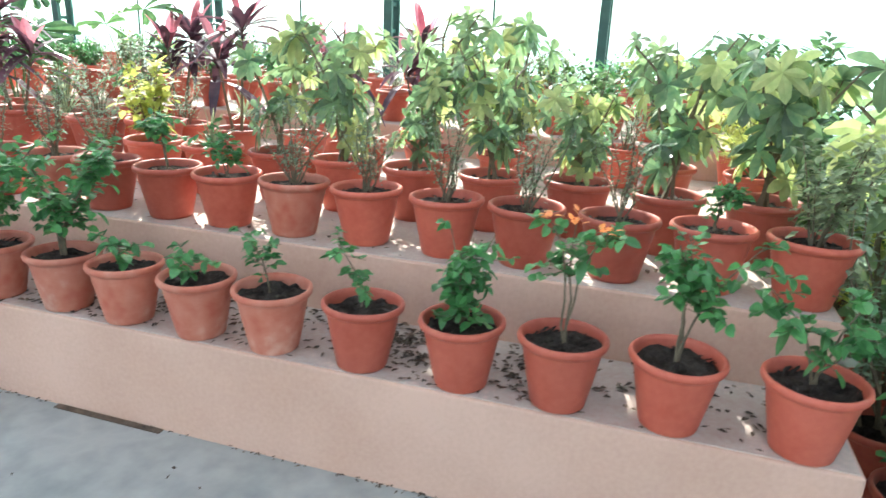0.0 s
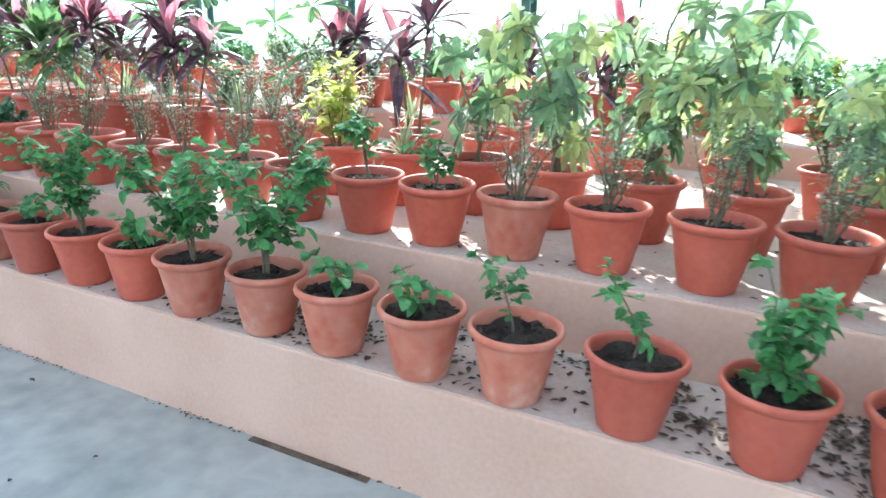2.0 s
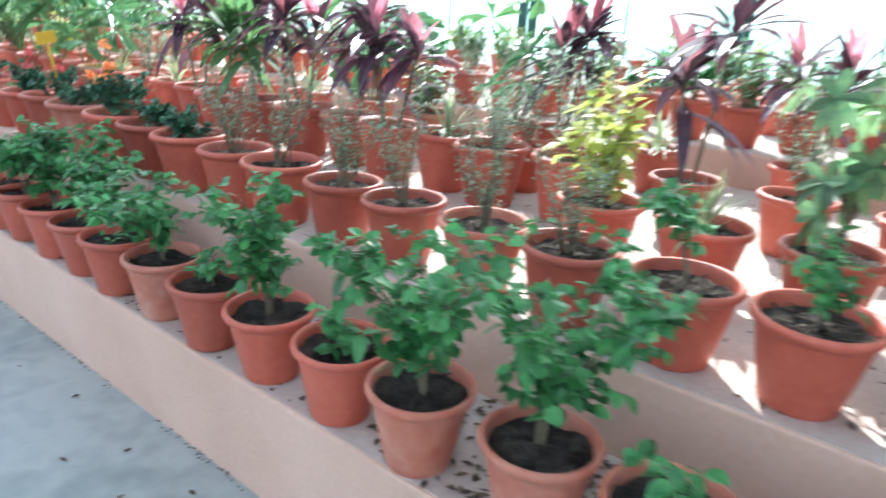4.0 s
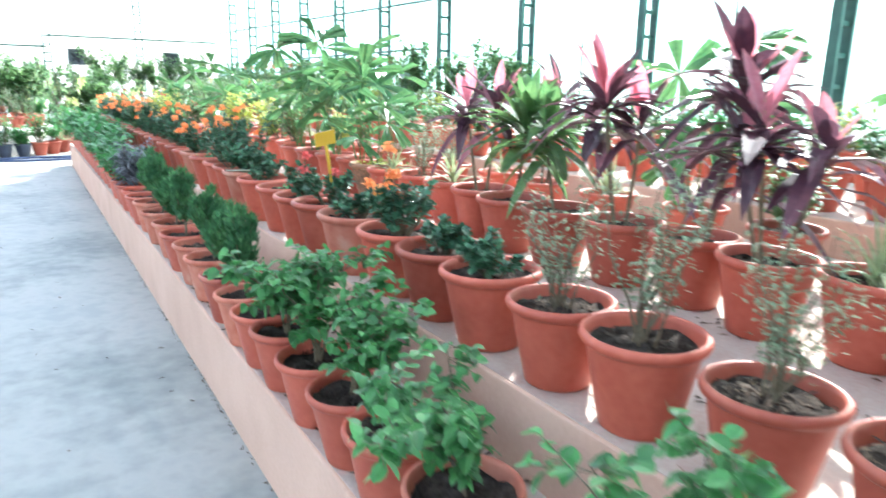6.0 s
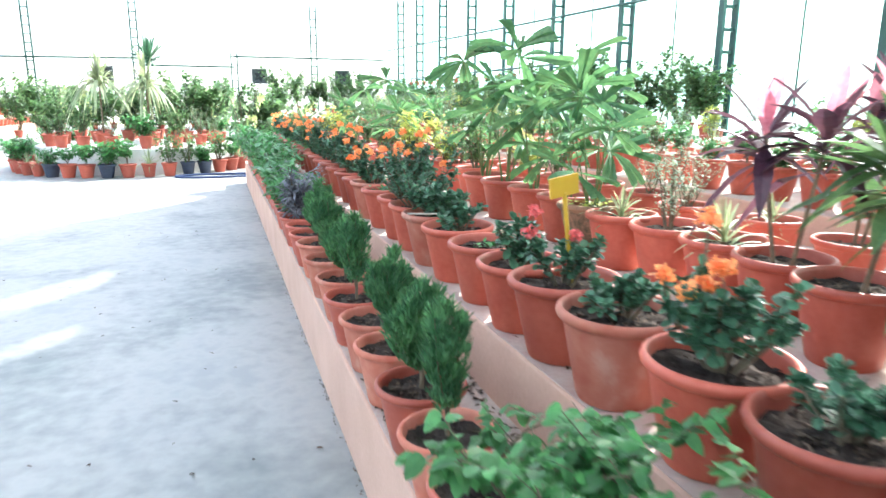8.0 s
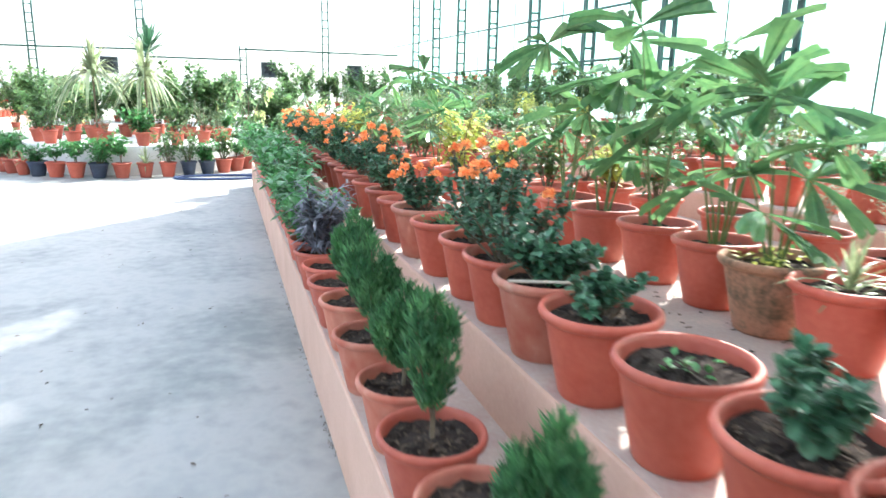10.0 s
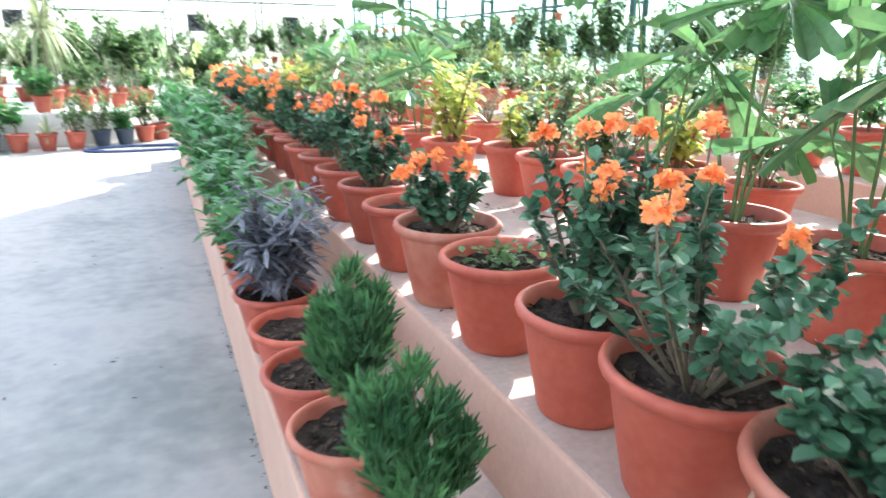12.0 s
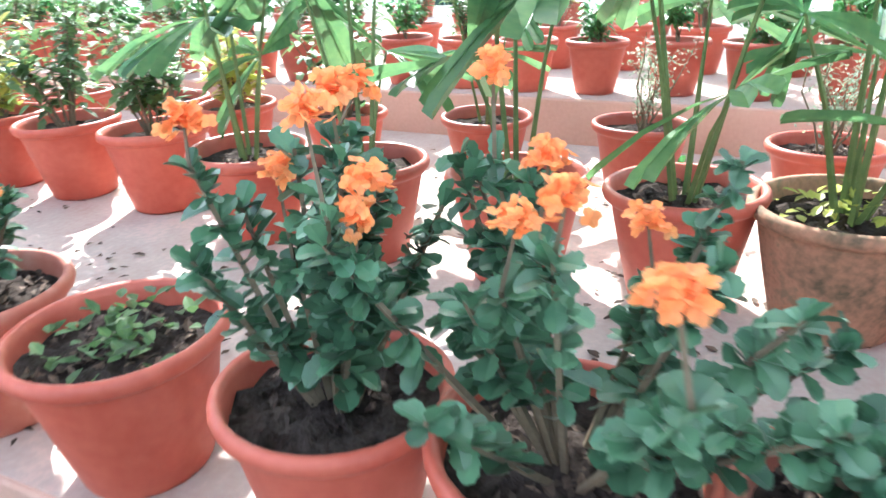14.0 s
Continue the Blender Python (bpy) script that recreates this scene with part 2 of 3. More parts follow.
# ---- plants: each function gives the parts (name, mesh) of one plant, its foot at the origin ----
def seedling(h, n_stem=2, spread=0.10, dense=1.0, leaf_mat="rose", leaf=0.045, flower=None, low=0.4):
    s, f, blooms = Geo(), Geo(), []
    for k in range(n_stem):
        d = Vector((U(-1, 1), U(-1, 1), 0)) * spread
        path = [Vector((U(-0.01, 0.01), U(-0.01, 0.01), -0.01)) + d * (t * t) * 1.1 + Z * (h * t) * U(0.97, 1.03) for t in (0, 0.2, 0.4, 0.6, 0.8, 1.0)]
        s.tube(path, [0.0045, 0.004, 0.0035, 0.003, 0.0025, 0.0015])
        for _ in range(int(14 * dense)):
            t = U(low, 1.0)
            i = min(int(t * 5), 4)
            p = path[i].lerp(path[i + 1], t * 5 - i)
            d2 = rdir(-25, 45)
            tip = p + d2 * U(0.03, 0.10)
            s.tube([p, tip], [0.0015, 0.001], 3)
            for q in range(rng.choice((3, 5, 5))):   # one compound leaf
                at = p.lerp(tip, 0.35 + 0.16 * q)
                side = d2.cross(Z).normalized() * (1 if q % 2 else -1)
                f.leaf(at, d2 * 0.5 + side * (0.9 if q < 4 else 0) + rdir(-50, 50) * 0.6, rdir(35, 90), leaf * U(0.6, 1.25), leaf * U(0.6, 0.95), U(-0.1, 0.7), U(0.05, 0.5),
                       (0, 0.2, 0.5, 0.8, 1.0), (0.3, 0.9, 1.05, 0.75, 0.15))
        if flower:
            fl = Geo()
            blooms.append(fl)
            for _ in range(9):
                fl.leaf(path[-1] + Vector((U(-.02, .02), U(-.02, .02), U(-.01, .03))), rdir(-20, 70), Z, 0.03, 0.018, 0.2)
    out = [("stem", s.mesh("stem", M["bark"])), ("foliage", f.mesh("foliage", M[leaf_mat]))]
    return out + [("flower", fl.mesh("flower", M[flower])) for fl in blooms]


def twiggy(h, n=8, leaf_mat="grey", leaf=0.017, per=60, spread=0.16):
    s, f = Geo(), Geo()
    for k in range(n):
        d = rdir(0, 10) * spread * U(0.3, 1.2)
        hh = h * U(0.65, 1.05)
        path = [Vector((U(-0.02, 0.02), U(-0.02, 0.02), -0.01)) + d * t + Z * hh * t + Vector((U(-.012, .012), U(-.012, .012), 0)) for t in (0, 0.25, 0.5, 0.75, 1.0)]
        s.tube(path, [0.004, 0.0035, 0.003, 0.002, 0.001], 4)
        for _ in range(per):
            t = U(0.25, 1.0)
            i = min(int(t * 4), 3)
            p = path[i].lerp(path[i + 1], t * 4 - i) + rdir(-30, 60) * U(0, 0.05)
            f.leaf(p, rdir(-20, 60), Z, leaf * U(0.7, 1.5), leaf * U(0.45, 0.8), 0.2, 0.3, (0, 0.5, 1), (0.3, 1, 0.2))
    return [("stem", s.mesh("stem", M["bark"])), ("foliage", f.mesh("foliage", M[leaf_mat]))]


def umbrella_tree(h, whorls=30, leaf=0.088, mat="umbrella", spread=0.30):
    s, f, pale = Geo(), Geo(), Geo()
    stems = []
    for k in range(4):
        d = rdir(0, 5) * spread * U(0.2, 1.1)
        path = [Vector((U(-.03, .03), U(-.03, .03), -0.01)) + d * t * t + Z * h * U(0.8, 1.0) * t for t in (0, 0.25, 0.5, 0.75, 1)]
        s.tube(path, [0.009, 0.008, 0.007, 0.006, 0.004], 5)
        stems.append(path)
    for k in range(whorls):
        path = rng.choice(stems)
        t = U(0.2, 1.0)
        i = min(int(t * 4), 3)
        p = path[i].lerp(path[i + 1], t * 4 - i)
        d = rdir(-10, 50)
        hub = p + d * U(0.06, 0.16)
        s.tube([p, hub], [0.003, 0.002], 3)
        blade = pale if rng.random() < 0.28 else f
        for q in range(7):
            a = 2 * math.pi * q / 7 + U(-.2, .2)
            x = d.cross(Z).normalized()
            y = d.cross(x)
            dd = x * math.cos(a) + y * math.sin(a) * 0.9 + d * 0.25 - Z * 0.25
            blade.leaf(hub, dd, d + Z * 0.4, leaf * U(0.75, 1.2), leaf * U(0.36, 0.5), U(0.1, 0.45), 0.2, (0, 0.2, 0.55, 0.85, 1), (0.12, 0.5, 1.0, 0.75, 0.1))
    return [("stem", s.mesh("stem", M["bark"])), ("foliage", f.mesh("foliage", M[mat])), ("young_leaves", pale.mesh("young_leaves", M["umbrella_pale"]))]


def cordyline(h, tone="wine"):
    s, f, g = Geo(), Geo(), Geo()
    for k in range(rng.choice((2, 3))):
        d = rdir(0, 5) * 0.12
        hh = h * U(0.7, 1)
        top = d + Z * hh
        s.tube([Vector((d.x * 0.3, d.y * 0.3, -0.01)), d * 0.7 + Z * hh * 0.5, top], [0.009, 0.008, 0.006])
        for q in range(22):
            t = q / 22
            p = top - Z * U(0, 0.16) * (1 - t)
            el = -5 + 75 * t
            dd = rdir(el - 12, el + 12)
            blade = g if (t > 0.82 and tone == "wine") else f
            blade.leaf(p, dd, Z, U(0.22, 0.36), U(0.045, 0.075), U(0.35, 0.9) * (1 - t * 0.8), 0.35, (0, 0.15, 0.4, 0.65, 0.85, 1), (0.2, 0.35, 1.0, 0.95, 0.55, 0.04))
    out = [("stem", s.mesh("stem", M["bark"])), ("foliage", f.mesh("foliage", M[tone]))]
    if g.v:
        out.append(("young_leaves", g.mesh("young_leaves", M["pink"])))
    return out


def fan_palm(h, fans=6, blade=0.25):
    s, f = Geo(), Geo()
    for k in range(fans):
        a = 2 * math.pi * k * 0.382 + U(-.3, .3)
        out = Vector((math.cos(a), math.sin(a), 0))
        foot = out * 0.025
        hub = out * U(0.05, 0.22) + Z * h * (0.35 + 0.65 * k / (fans - 1)) * U(0.9, 1.05)
        s.tube([foot, foot.lerp(hub, 0.5) + Z * 0.04, hub], [0.008, 0.005, 0.003], 4)
        n = (Z * U(0.5, 1) - out * U(0.0, 0.6) + rdir(0, 10) * 0.4).normalized()
        x = n.cross(out).normalized()
        y = x.cross(n)
        y = y if y.dot(out) > 0 else -y
        m = rng.choice((5, 6, 7, 7))
        size = blade * U(0.75, 1.2)
        for q in range(m):
            b = radians(-115 + 230 * q / (m - 1)) + U(-.15, .15)
            d = y * math.cos(b) + x * math.sin(b) + n * U(-0.2, 0.3)
            long, wide, droop = size * U(0.75, 1.1), size * U(0.27, 0.38), U(0.0, 0.4)
            side = d.cross(n).normalized()
            for j in (-1, 1):   # two pleats a finger, cut square at the tip
                f.leaf(hub + side * j * 0.001, d + side * (j * wide * 0.27 / long), n, long * U(0.96, 1.02), wide * 0.54, droop, 0.7, (0, 0.25, 0.6, 0.92, 1), (0.05, 0.34, 0.78, 1.0, 0.85))
    return [("stem", s.mesh("stem", M["stalk"])), ("foliage", f.mesh("foliage", M["palm"]))]


def thuja(h, w):
    """Bare foot, then several upright flame-shaped plumes of flat feathery sprays."""
    s, f = Geo(), Geo()
    s.tube([Vector((0, 0, -0.01)), Vector((0.01, 0, h * 0.5)), Vector((0, 0, h * 0.9))], [0.008, 0.006, 0.002])
    plumes = []
    for k in range(7 if w > 0.08 else 3):
        a = 2.4 * k + U(-0.4, 0.4)
        out = w * (0.0 if k == 0 else U(0.35, 0.75))
        foot = Z * h * U(0.14, 0.3)
        tip = Vector((out * math.cos(a), out * math.sin(a), h * (1.0 if k == 0 else U(0.62, 0.98))))
        plumes.append((foot, tip, w * U(0.34, 0.5)))
        s.tube([foot, foot.lerp(tip, 0.5) + Vector((tip.x * 0.25, tip.y * 0.25, 0)), tip], [0.004, 0.003, 0.001], 4)
    for foot, tip, wide in plumes:
        for _ in range(190):
            t = U(0.08, 1)
            r = wide * min(1.0, 2.6 * (1 - t) + 0.12) * min(1.0, 0.45 + 1.6 * t) * math.sqrt(U(0.02, 1.0))
            a = U(0, 2 * math.pi)
            p = foot.lerp(tip, t) + Vector((tip.x, tip.y, 0)) * (0.5 * t * (1 - t)) + Vector((r * math.cos(a), r * math.sin(a), 0))
            d = Vector((math.cos(a) * U(0.1, 0.7), math.sin(a) * U(0.1, 0.7), U(0.6, 1.2)))
            n = rdir(-30, 30)
            for q in range(4):   # a flat little spray
                f.leaf(p + d.normalized() * 0.006 * q, d + d.cross(n).normalized() * (0.55 if q % 2 else -0.55) * U(0.5, 1.2), n, U(0.016, 0.036), U(0.004, 0.007), -0.1, 0.15, (0, 0.5, 1), (0.6, 1, 0.25))
    return [("stem", s.mesh("stem", M["bark"])), ("foliage", f.mesh("foliage", M["thuja"]))]


def kalanchoe(h, w, stems=12, flowers=5, petal="orange", leaf=0.036, mat="dark", bare=0.3, per=44):
    stalks, f, blooms = [], Geo(), []
    heads = []
    for k in range(stems):
        d = rdir(0, 5) * w * U(0.2, 1.0)
        hh = h * U(0.5, 1.0)
        path = [Vector((d.x * 0.15, d.y * 0.15, -0.01)), d * 0.55 + Z * hh * 0.45, d + Z * hh]
        s = Geo()
        stalks.append(s)
        s.tube(path, [0.006, 0.005, 0.003], 4)
        heads.append((path[-1], s))
        for q in range(per):   # leaves crowd towards the shoot's tip, with scalloped edges
            t = bare + (1 - bare) * math.sqrt(U(0, 1))
            p = path[0].lerp(path[1], t * 2) if t < 0.5 else path[1].lerp(path[2], t * 2 - 1)
            size = leaf * U(0.7, 1.25) * (1.15 - 0.35 * t)
            f.leaf(p, rdir(-25, 25 + 45 * t), Z + rdir(-20, 20) * 0.4, size, size * U(0.6, 0.8), U(-0.15, 0.35), U(0.2, 0.5),
                   (0, 0.25, 0.45, 0.55, 0.7, 0.8, 0.92, 1.0), (0.2, 0.5, 0.95, 0.86, 1.05, 0.9, 0.8, 0.25))
    for k in range(flowers):
        p, s = rng.choice(heads)
        top = p + Vector((U(-.03, .03), U(-.03, .03), U(0.03, 0.10)))
        s.tube([p, top], [0.003, 0.002], 3)
        fl = Geo()
        blooms.append(fl)
        for q in range(34):
            c = top + rdir(-15, 80) * U(0.008, 0.028)
            n = rdir(0, 85)
            x = n.cross(Vector((0.3, 0.5, 0.1))).normalized()
            y = n.cross(x)
            for j in range(4):
                a = j * math.pi / 2 + U(-.2, .2)
                fl.leaf(c, x * math.cos(a) + y * math.sin(a) + n * 0.3, n, 0.010, 0.0095, 0.1, 0.2, (0, 0.6, 1), (0.4, 1, 0.5))
    out = [("stem", x.mesh("stem", M["bark"])) for x in stalks] + [("foliage", f.mesh("foliage", M[mat]))]
    out += [("flower_head", fl.mesh("flower_head", M[petal])) for fl in blooms]
    return out


def shrub(h, w, mat="shrub", leaf=0.05, n=420, slim=1.0):
    s, f = Geo(), Geo()
    tips = []
    for k in range(9):
        d = rdir(0, 5) * w * U(0.3, 1.0)
        hh = h * U(0.55, 1.0)
        path = [Vector((d.x * 0.1, d.y * 0.1, -0.01)), d * 0.5 + Z * hh * 0.5, d + Z * hh]
        s.tube(path, [0.006, 0.004, 0.002], 4)
        tips.append(path)
    for _ in range(n):
        path = rng.choice(tips)
        t = U(0.25, 1.0)
        p = path[0].lerp(path[1], t * 2) if t < 0.5 else path[1].lerp(path[2], t * 2 - 1)
        p = p + rdir(-40, 60) * U(0, 0.07)
        f.leaf(p, rdir(-25, 50), Z, leaf * U(0.7, 1.3), slim * leaf * U(0.4, 0.65), U(0.05, 0.4), 0.25, (0, 0.4, 0.8, 1), (0.2, 1, 0.7, 0.08))
    return [("stem", s.mesh("stem", M["bark"])), ("foliage", f.mesh("foliage", M[mat]))]


def strap_plant(h, n=46, length=0.5, width=0.03, mat="stripe", trunk=0.0, droop=(0.5, 1.3), el=(20, 85)):
    s, f = Geo(), Geo()
    s.tube([Vector((0, 0, -0.01)), Z * max(trunk, 0.02)], [0.02 if trunk else 0.01, 0.016])
    for k in range(n):
        e = U(*el)
        f.leaf(Z * trunk + Z * U(-0.04, 0.04), rdir(e, e + 5), Z, length * U(0.7, 1.1), width * U(0.7, 1.2), U(*droop) * math.cos(radians(e)), 0.3,
               (0, 0.2, 0.4, 0.6, 0.8, 0.92, 1), (0.5, 0.9, 1, 0.9, 0.65, 0.35, 0.03))
    return [("stem", s.mesh("stem", M["bark"])), ("foliage", f.mesh("foliage", M[mat]))]


def feather_palm(h, fronds=11):
    s, f = Geo(), Geo()
    for k in range(fronds):
        d = rdir(35, 78)
        L = h * U(0.7, 1.05)
        path = [d * (L * t) - Z * (0.35 * L * t * t) for t in (0, 0.2, 0.4, 0.6, 0.8, 1)]
        s.tube(path, [0.005, 0.004, 0.0035, 0.003, 0.002, 0.001], 4)
        for q in range(34):
            t = 0.25 + 0.75 * (q // 2) / 17
            i = min(int(t * 5), 4)
            p = path[i].lerp(path[i + 1], t * 5 - i)
            side = d.cross(Z).normalized() * (1 if q % 2 else -1)
            f.leaf(p, side + d * 0.7 + Z * 0.1, Z, 0.17 * (1.15 - 0.6 * t), 0.014, 0.35, 0.3, (0, 0.3, 0.7, 1), (0.4, 1, 0.7, 0.05))
    return [("stem", s.mesh("stem", M["stalk"])), ("foliage", f.mesh("foliage", M["yellow"]))]


def broad_leaf(h, n=7, leaf=0.45):
    s, f = Geo(), Geo()
    s.tube([Vector((0, 0, -0.01)), Z * h * 0.45], [0.02, 0.014])
    for k in range(n):
        d = rdir(50, 80)
        f.leaf(Z * h * 0.4, d, Z, leaf * U(0.8, 1.15) + 0.1, leaf * U(0.32, 0.45), U(0.1, 0.6), 0.2, (0, 0.2, 0.3, 0.5, 0.75, 0.92, 1), (0.08, 0.1, 0.7, 1, 0.9, 0.5, 0.05))
    return [("stem", s.mesh("stem", M["stalk"])), ("foliage", f.mesh("foliage", M["banana"]))]


def small_bits(n=26, mat="dark", leaf=0.03, w=0.1, h=0.05):
    s, f = Geo(), Geo()
    s.tube([Vector((0, 0, -0.01)), Z * 0.03], [0.004, 0.003], 4)
    for k in range(n):
        p = rdir(0, 5) * U(0, w)
        p.z = U(0, h)
        f.leaf(p, rdir(5, 60), Z, leaf * U(0.6, 1.3), leaf * 0.6, 0.1, 0.3)
    return [("stem", s.mesh("stem", M["stalk"])), ("foliage", f.mesh("foliage", M[mat]))]


MASTERS = {}
COUNT = {"n": 0}


def potted(x, y, z, kind, r, h, look_name="terra", scale=1.0, group="", label="", turn=None, name=""):
    """Sets one potted plant down: an empty at the pot's foot with pot, soil and the plant's parts."""
    root = new(name or LABELS[kind][1])
    root.matrix_basis = pose(x, y, z, U(-1.2, 1.2), U(-1.2, 1.2), U(0, 360) if turn is None else turn)
    root.empty_display_size = 0.05
    tagged(root, label or LABELS[kind][0], "potted plant", group)
    part("pot", pot_mesh(r, h, look_name), None, root)
    bed, crumbs = soil_mesh(r, h)
    part("soil", bed, None, root)
    if r > 0.12 and y < 16 and x < 2.2:
        tagged(part("crumb_litter", crumbs, None, root), kind="stuff")
    if kind != "bare":
        for n_, me in rng.choice(MASTERS[kind]):
            ob = part(n_, me, None, root)
            ob.matrix_basis = pose(0, 0, h * 0.85) @ Matrix.Scale(scale, 4)
    return root


LABELS = {
    "seedling": ["young green-leaved seedling in a terracotta-coloured plastic pot", "potted_seedling"],
    "flowering": ["leafy seedling with small orange blossoms in terracotta pot", "potted_blossom"],
    "seedling_lean": ["leaning green seedling with hanging leaflets in terracotta pot", "potted_seedling"],
    "seedling_tall": ["tall thin-stemmed green seedling in a terracotta pot", "potted_seedling"],
    "upright": ["dense upright dark green seedling in a terracotta pot", "potted_bush"],
    "sprig": ["single short leafy sprig in a faded terracotta pot", "potted_seedling"],
    "tall_bushy": ["tall bushy green shrub with cupped leaves in terracotta pot", "potted_bush"],
    "variegated": ["cream and green variegated shrub in a terracotta pot", "variegated_shrub"],
    "bushy": ["bushy dark green seedling in a terracotta-coloured pot", "potted_bush"],
    "tiny": ["tiny seedling on dark soil in a terracotta pot", "small_seedling_pot"],
    "twiggy": ["sparse twiggy grey-green shrub in a terracotta pot", "twiggy_shrub"],
    "umbrella": ["variegated umbrella tree in a terracotta-coloured pot", "umbrella_tree"],
    "cordyline": ["dark wine-leaved cordyline with pink tips in terracotta pot", "cordyline"],
    "bronze": ["green and bronze long-leaved cordyline in terracotta pot", "bronze_cordyline"],
    "fan": ["fan palm with pleated fingered leaves in terracotta pot", "fan_palm"],
    "thuja": ["soft dark green thuja cone in a faded terracotta pot", "thuja"],
    "kalanchoe": ["dark leafy kalanchoe with orange flower heads in terracotta pot", "kalanchoe"],
    "kalanchoe_wide": ["wide spreading kalanchoe with orange flower heads in terracotta pot", "kalanchoe"],
    "kalanchoe_tall": ["tall dark kalanchoe with orange flower heads in terracotta pot", "kalanchoe"],
    "kalanchoe_low": ["dense low blue-green succulent in a faded terracotta pot", "succulent"],
    "kalanchoe_green": ["low dark green succulent bush in a terracotta pot", "succulent"],
    "kalanchoe_rosy": ["small succulent with pink-red blossoms in terracotta pot", "pink_kalanchoe"],
    "silver": ["silver-violet leaved bush in a terracotta-coloured pot", "silver_bush"],
    "leafy": ["leafy bright green shrub in a terracotta-coloured pot", "leafy_shrub"],
    "shrub": ["mixed green shrub in a terracotta-coloured pot", "potted_shrub"],
    "hedge": ["tall dense green shrub in a terracotta-coloured pot", "tall_shrub"],
    "yellow": ["yellow-green leaved shrub in a terracotta-coloured pot", "yellow_shrub"],
    "spider": ["pale striped spider plant in a terracotta-coloured pot", "spider_plant"],
    "dracaena": ["tall striped dracaena with drooping strap leaves in pot", "dracaena"],
    "spiky": ["dark spiky upright yucca in a terracotta pot", "yucca"],
    "feather": ["feathery yellow-green palm in a terracotta pot", "feather_palm"],
    "broad": ["plant with large light green paddle leaves in pot", "broadleaf_plant"],
    "bits": ["terracotta pot with low scattered rosettes on dark soil", "rosette_pot"],
    "moss": ["weathered clay pot with small weeds and green stems", "clay_pot"],
    "bare": ["terracotta-coloured plastic pot filled with dark soil", "plant_pot"],
}
MASTERS["seedling"] = [seedling(U(0.2, 0.3), rng.choice((1, 2, 2)), 0.13, U(1.0, 1.3), leaf=0.034) for _ in range(7)]
MASTERS["flowering"] = [seedling(0.36, 3, 0.12, 0.7, flower="orange", leaf=0.036, low=0.55)]
MASTERS["seedling_lean"] = [seedling(0.26, 3, 0.16, 0.9, leaf=0.042)]
MASTERS["seedling_tall"] = [seedling(0.36, 4, 0.14, 1.1, leaf=0.036, low=0.5)]
MASTERS["upright"] = [seedling(0.30, 4, 0.09, 1.3, leaf=0.036, low=0.1)]
MASTERS["sprig"] = [seedling(0.14, 1, 0.05, 0.7, leaf=0.042)]
MASTERS["tall_bushy"] = [seedling(U(0.36, 0.44), 5, 0.19, 1.9, leaf=0.036, low=0.3) for _ in range(4)]
MASTERS["variegated"] = [shrub(0.42, 0.18, "stripe", 0.045, 520)]
MASTERS["bushy"] = [seedling(U(0.26, 0.38), 5, 0.21, 1.8, leaf=0.035) for _ in range(7)]
MASTERS["tiny"] = [seedling(U(0.07, 0.13), 2, 0.06, 0.5, leaf=0.042) for _ in range(3)] + [small_bits(16, "rose", 0.03, 0.09)]
MASTERS["twiggy"] = [twiggy(U(0.34, 0.52), 10) for _ in range(6)]
MASTERS["umbrella"] = [umbrella_tree(U(0.5, 0.85), rng.choice((24, 30, 34)), 0.098, "umbrella", 0.34) for _ in range(7)]
MASTERS["cordyline"] = [cordyline(U(0.48, 0.68)) for _ in range(5)]
MASTERS["bronze"] = [cordyline(U(0.4, 0.55), "shrub") for _ in range(2)]
MASTERS["fan"] = [fan_palm(U(0.68, 0.95), rng.choice((4, 5, 5)), 0.30) for _ in range(5)]
MASTERS["thuja"] = [thuja(U(0.34, 0.42), U(0.11, 0.14)) for _ in range(4)] + [thuja(0.38, 0.075)]
MASTERS["kalanchoe"] = [kalanchoe(U(0.2, 0.27), U(0.13, 0.18), 14, rng.choice((4, 5, 6))) for _ in range(5)]
MASTERS["kalanchoe_wide"] = [kalanchoe(0.33, 0.27, 22, 6, leaf=0.038, bare=0.36)]
MASTERS["kalanchoe_tall"] = [kalanchoe(0.34, 0.15, 20, 7, leaf=0.038, bare=0.2)]
MASTERS["kalanchoe_low"] = [kalanchoe(0.18, 0.17, 30, 0, leaf=0.04)]
MASTERS["kalanchoe_green"] = [kalanchoe(U(0.12, 0.17), U(0.10, 0.14), 10, 0) for _ in range(4)]
MASTERS["kalanchoe_rosy"] = [kalanchoe(0.2, 0.13, 8, 3, "rosy")]
MASTERS["silver"] = [shrub(0.38, 0.17, "silver", 0.09, 760, 0.42)]
MASTERS["leafy"] = [shrub(U(0.28, 0.38), 0.22, "rose", 0.07, 330) for _ in range(3)]
MASTERS["shrub"] = [shrub(U(0.35, 0.6), U(0.16, 0.26), "shrub", 0.06, 300) for _ in range(5)]
MASTERS["hedge"] = [shrub(U(0.7, 0.9), U(0.35, 0.5), "shrub", 0.075, 1100) for _ in range(4)]
MASTERS["yellow"] = [shrub(U(0.3, 0.5), U(0.18, 0.25), "yellow", 0.075, 260) for _ in range(3)]
MASTERS["spider"] = [strap_plant(0.3, 30, U(0.2, 0.28), 0.016, "stripe", 0.0, (0.3, 0.8)) for _ in range(3)]
MASTERS["dracaena"] = [strap_plant(1.2, 120, 0.85, 0.045, "stripe", 0.85, (0.9, 1.7)) for _ in range(2)]
MASTERS["spiky"] = [strap_plant(1.4, 80, 0.6, 0.04, "dark", 1.2, (0.0, 0.5), (0, 85))]
MASTERS["feather"] = [feather_palm(0.75) for _ in range(2)]
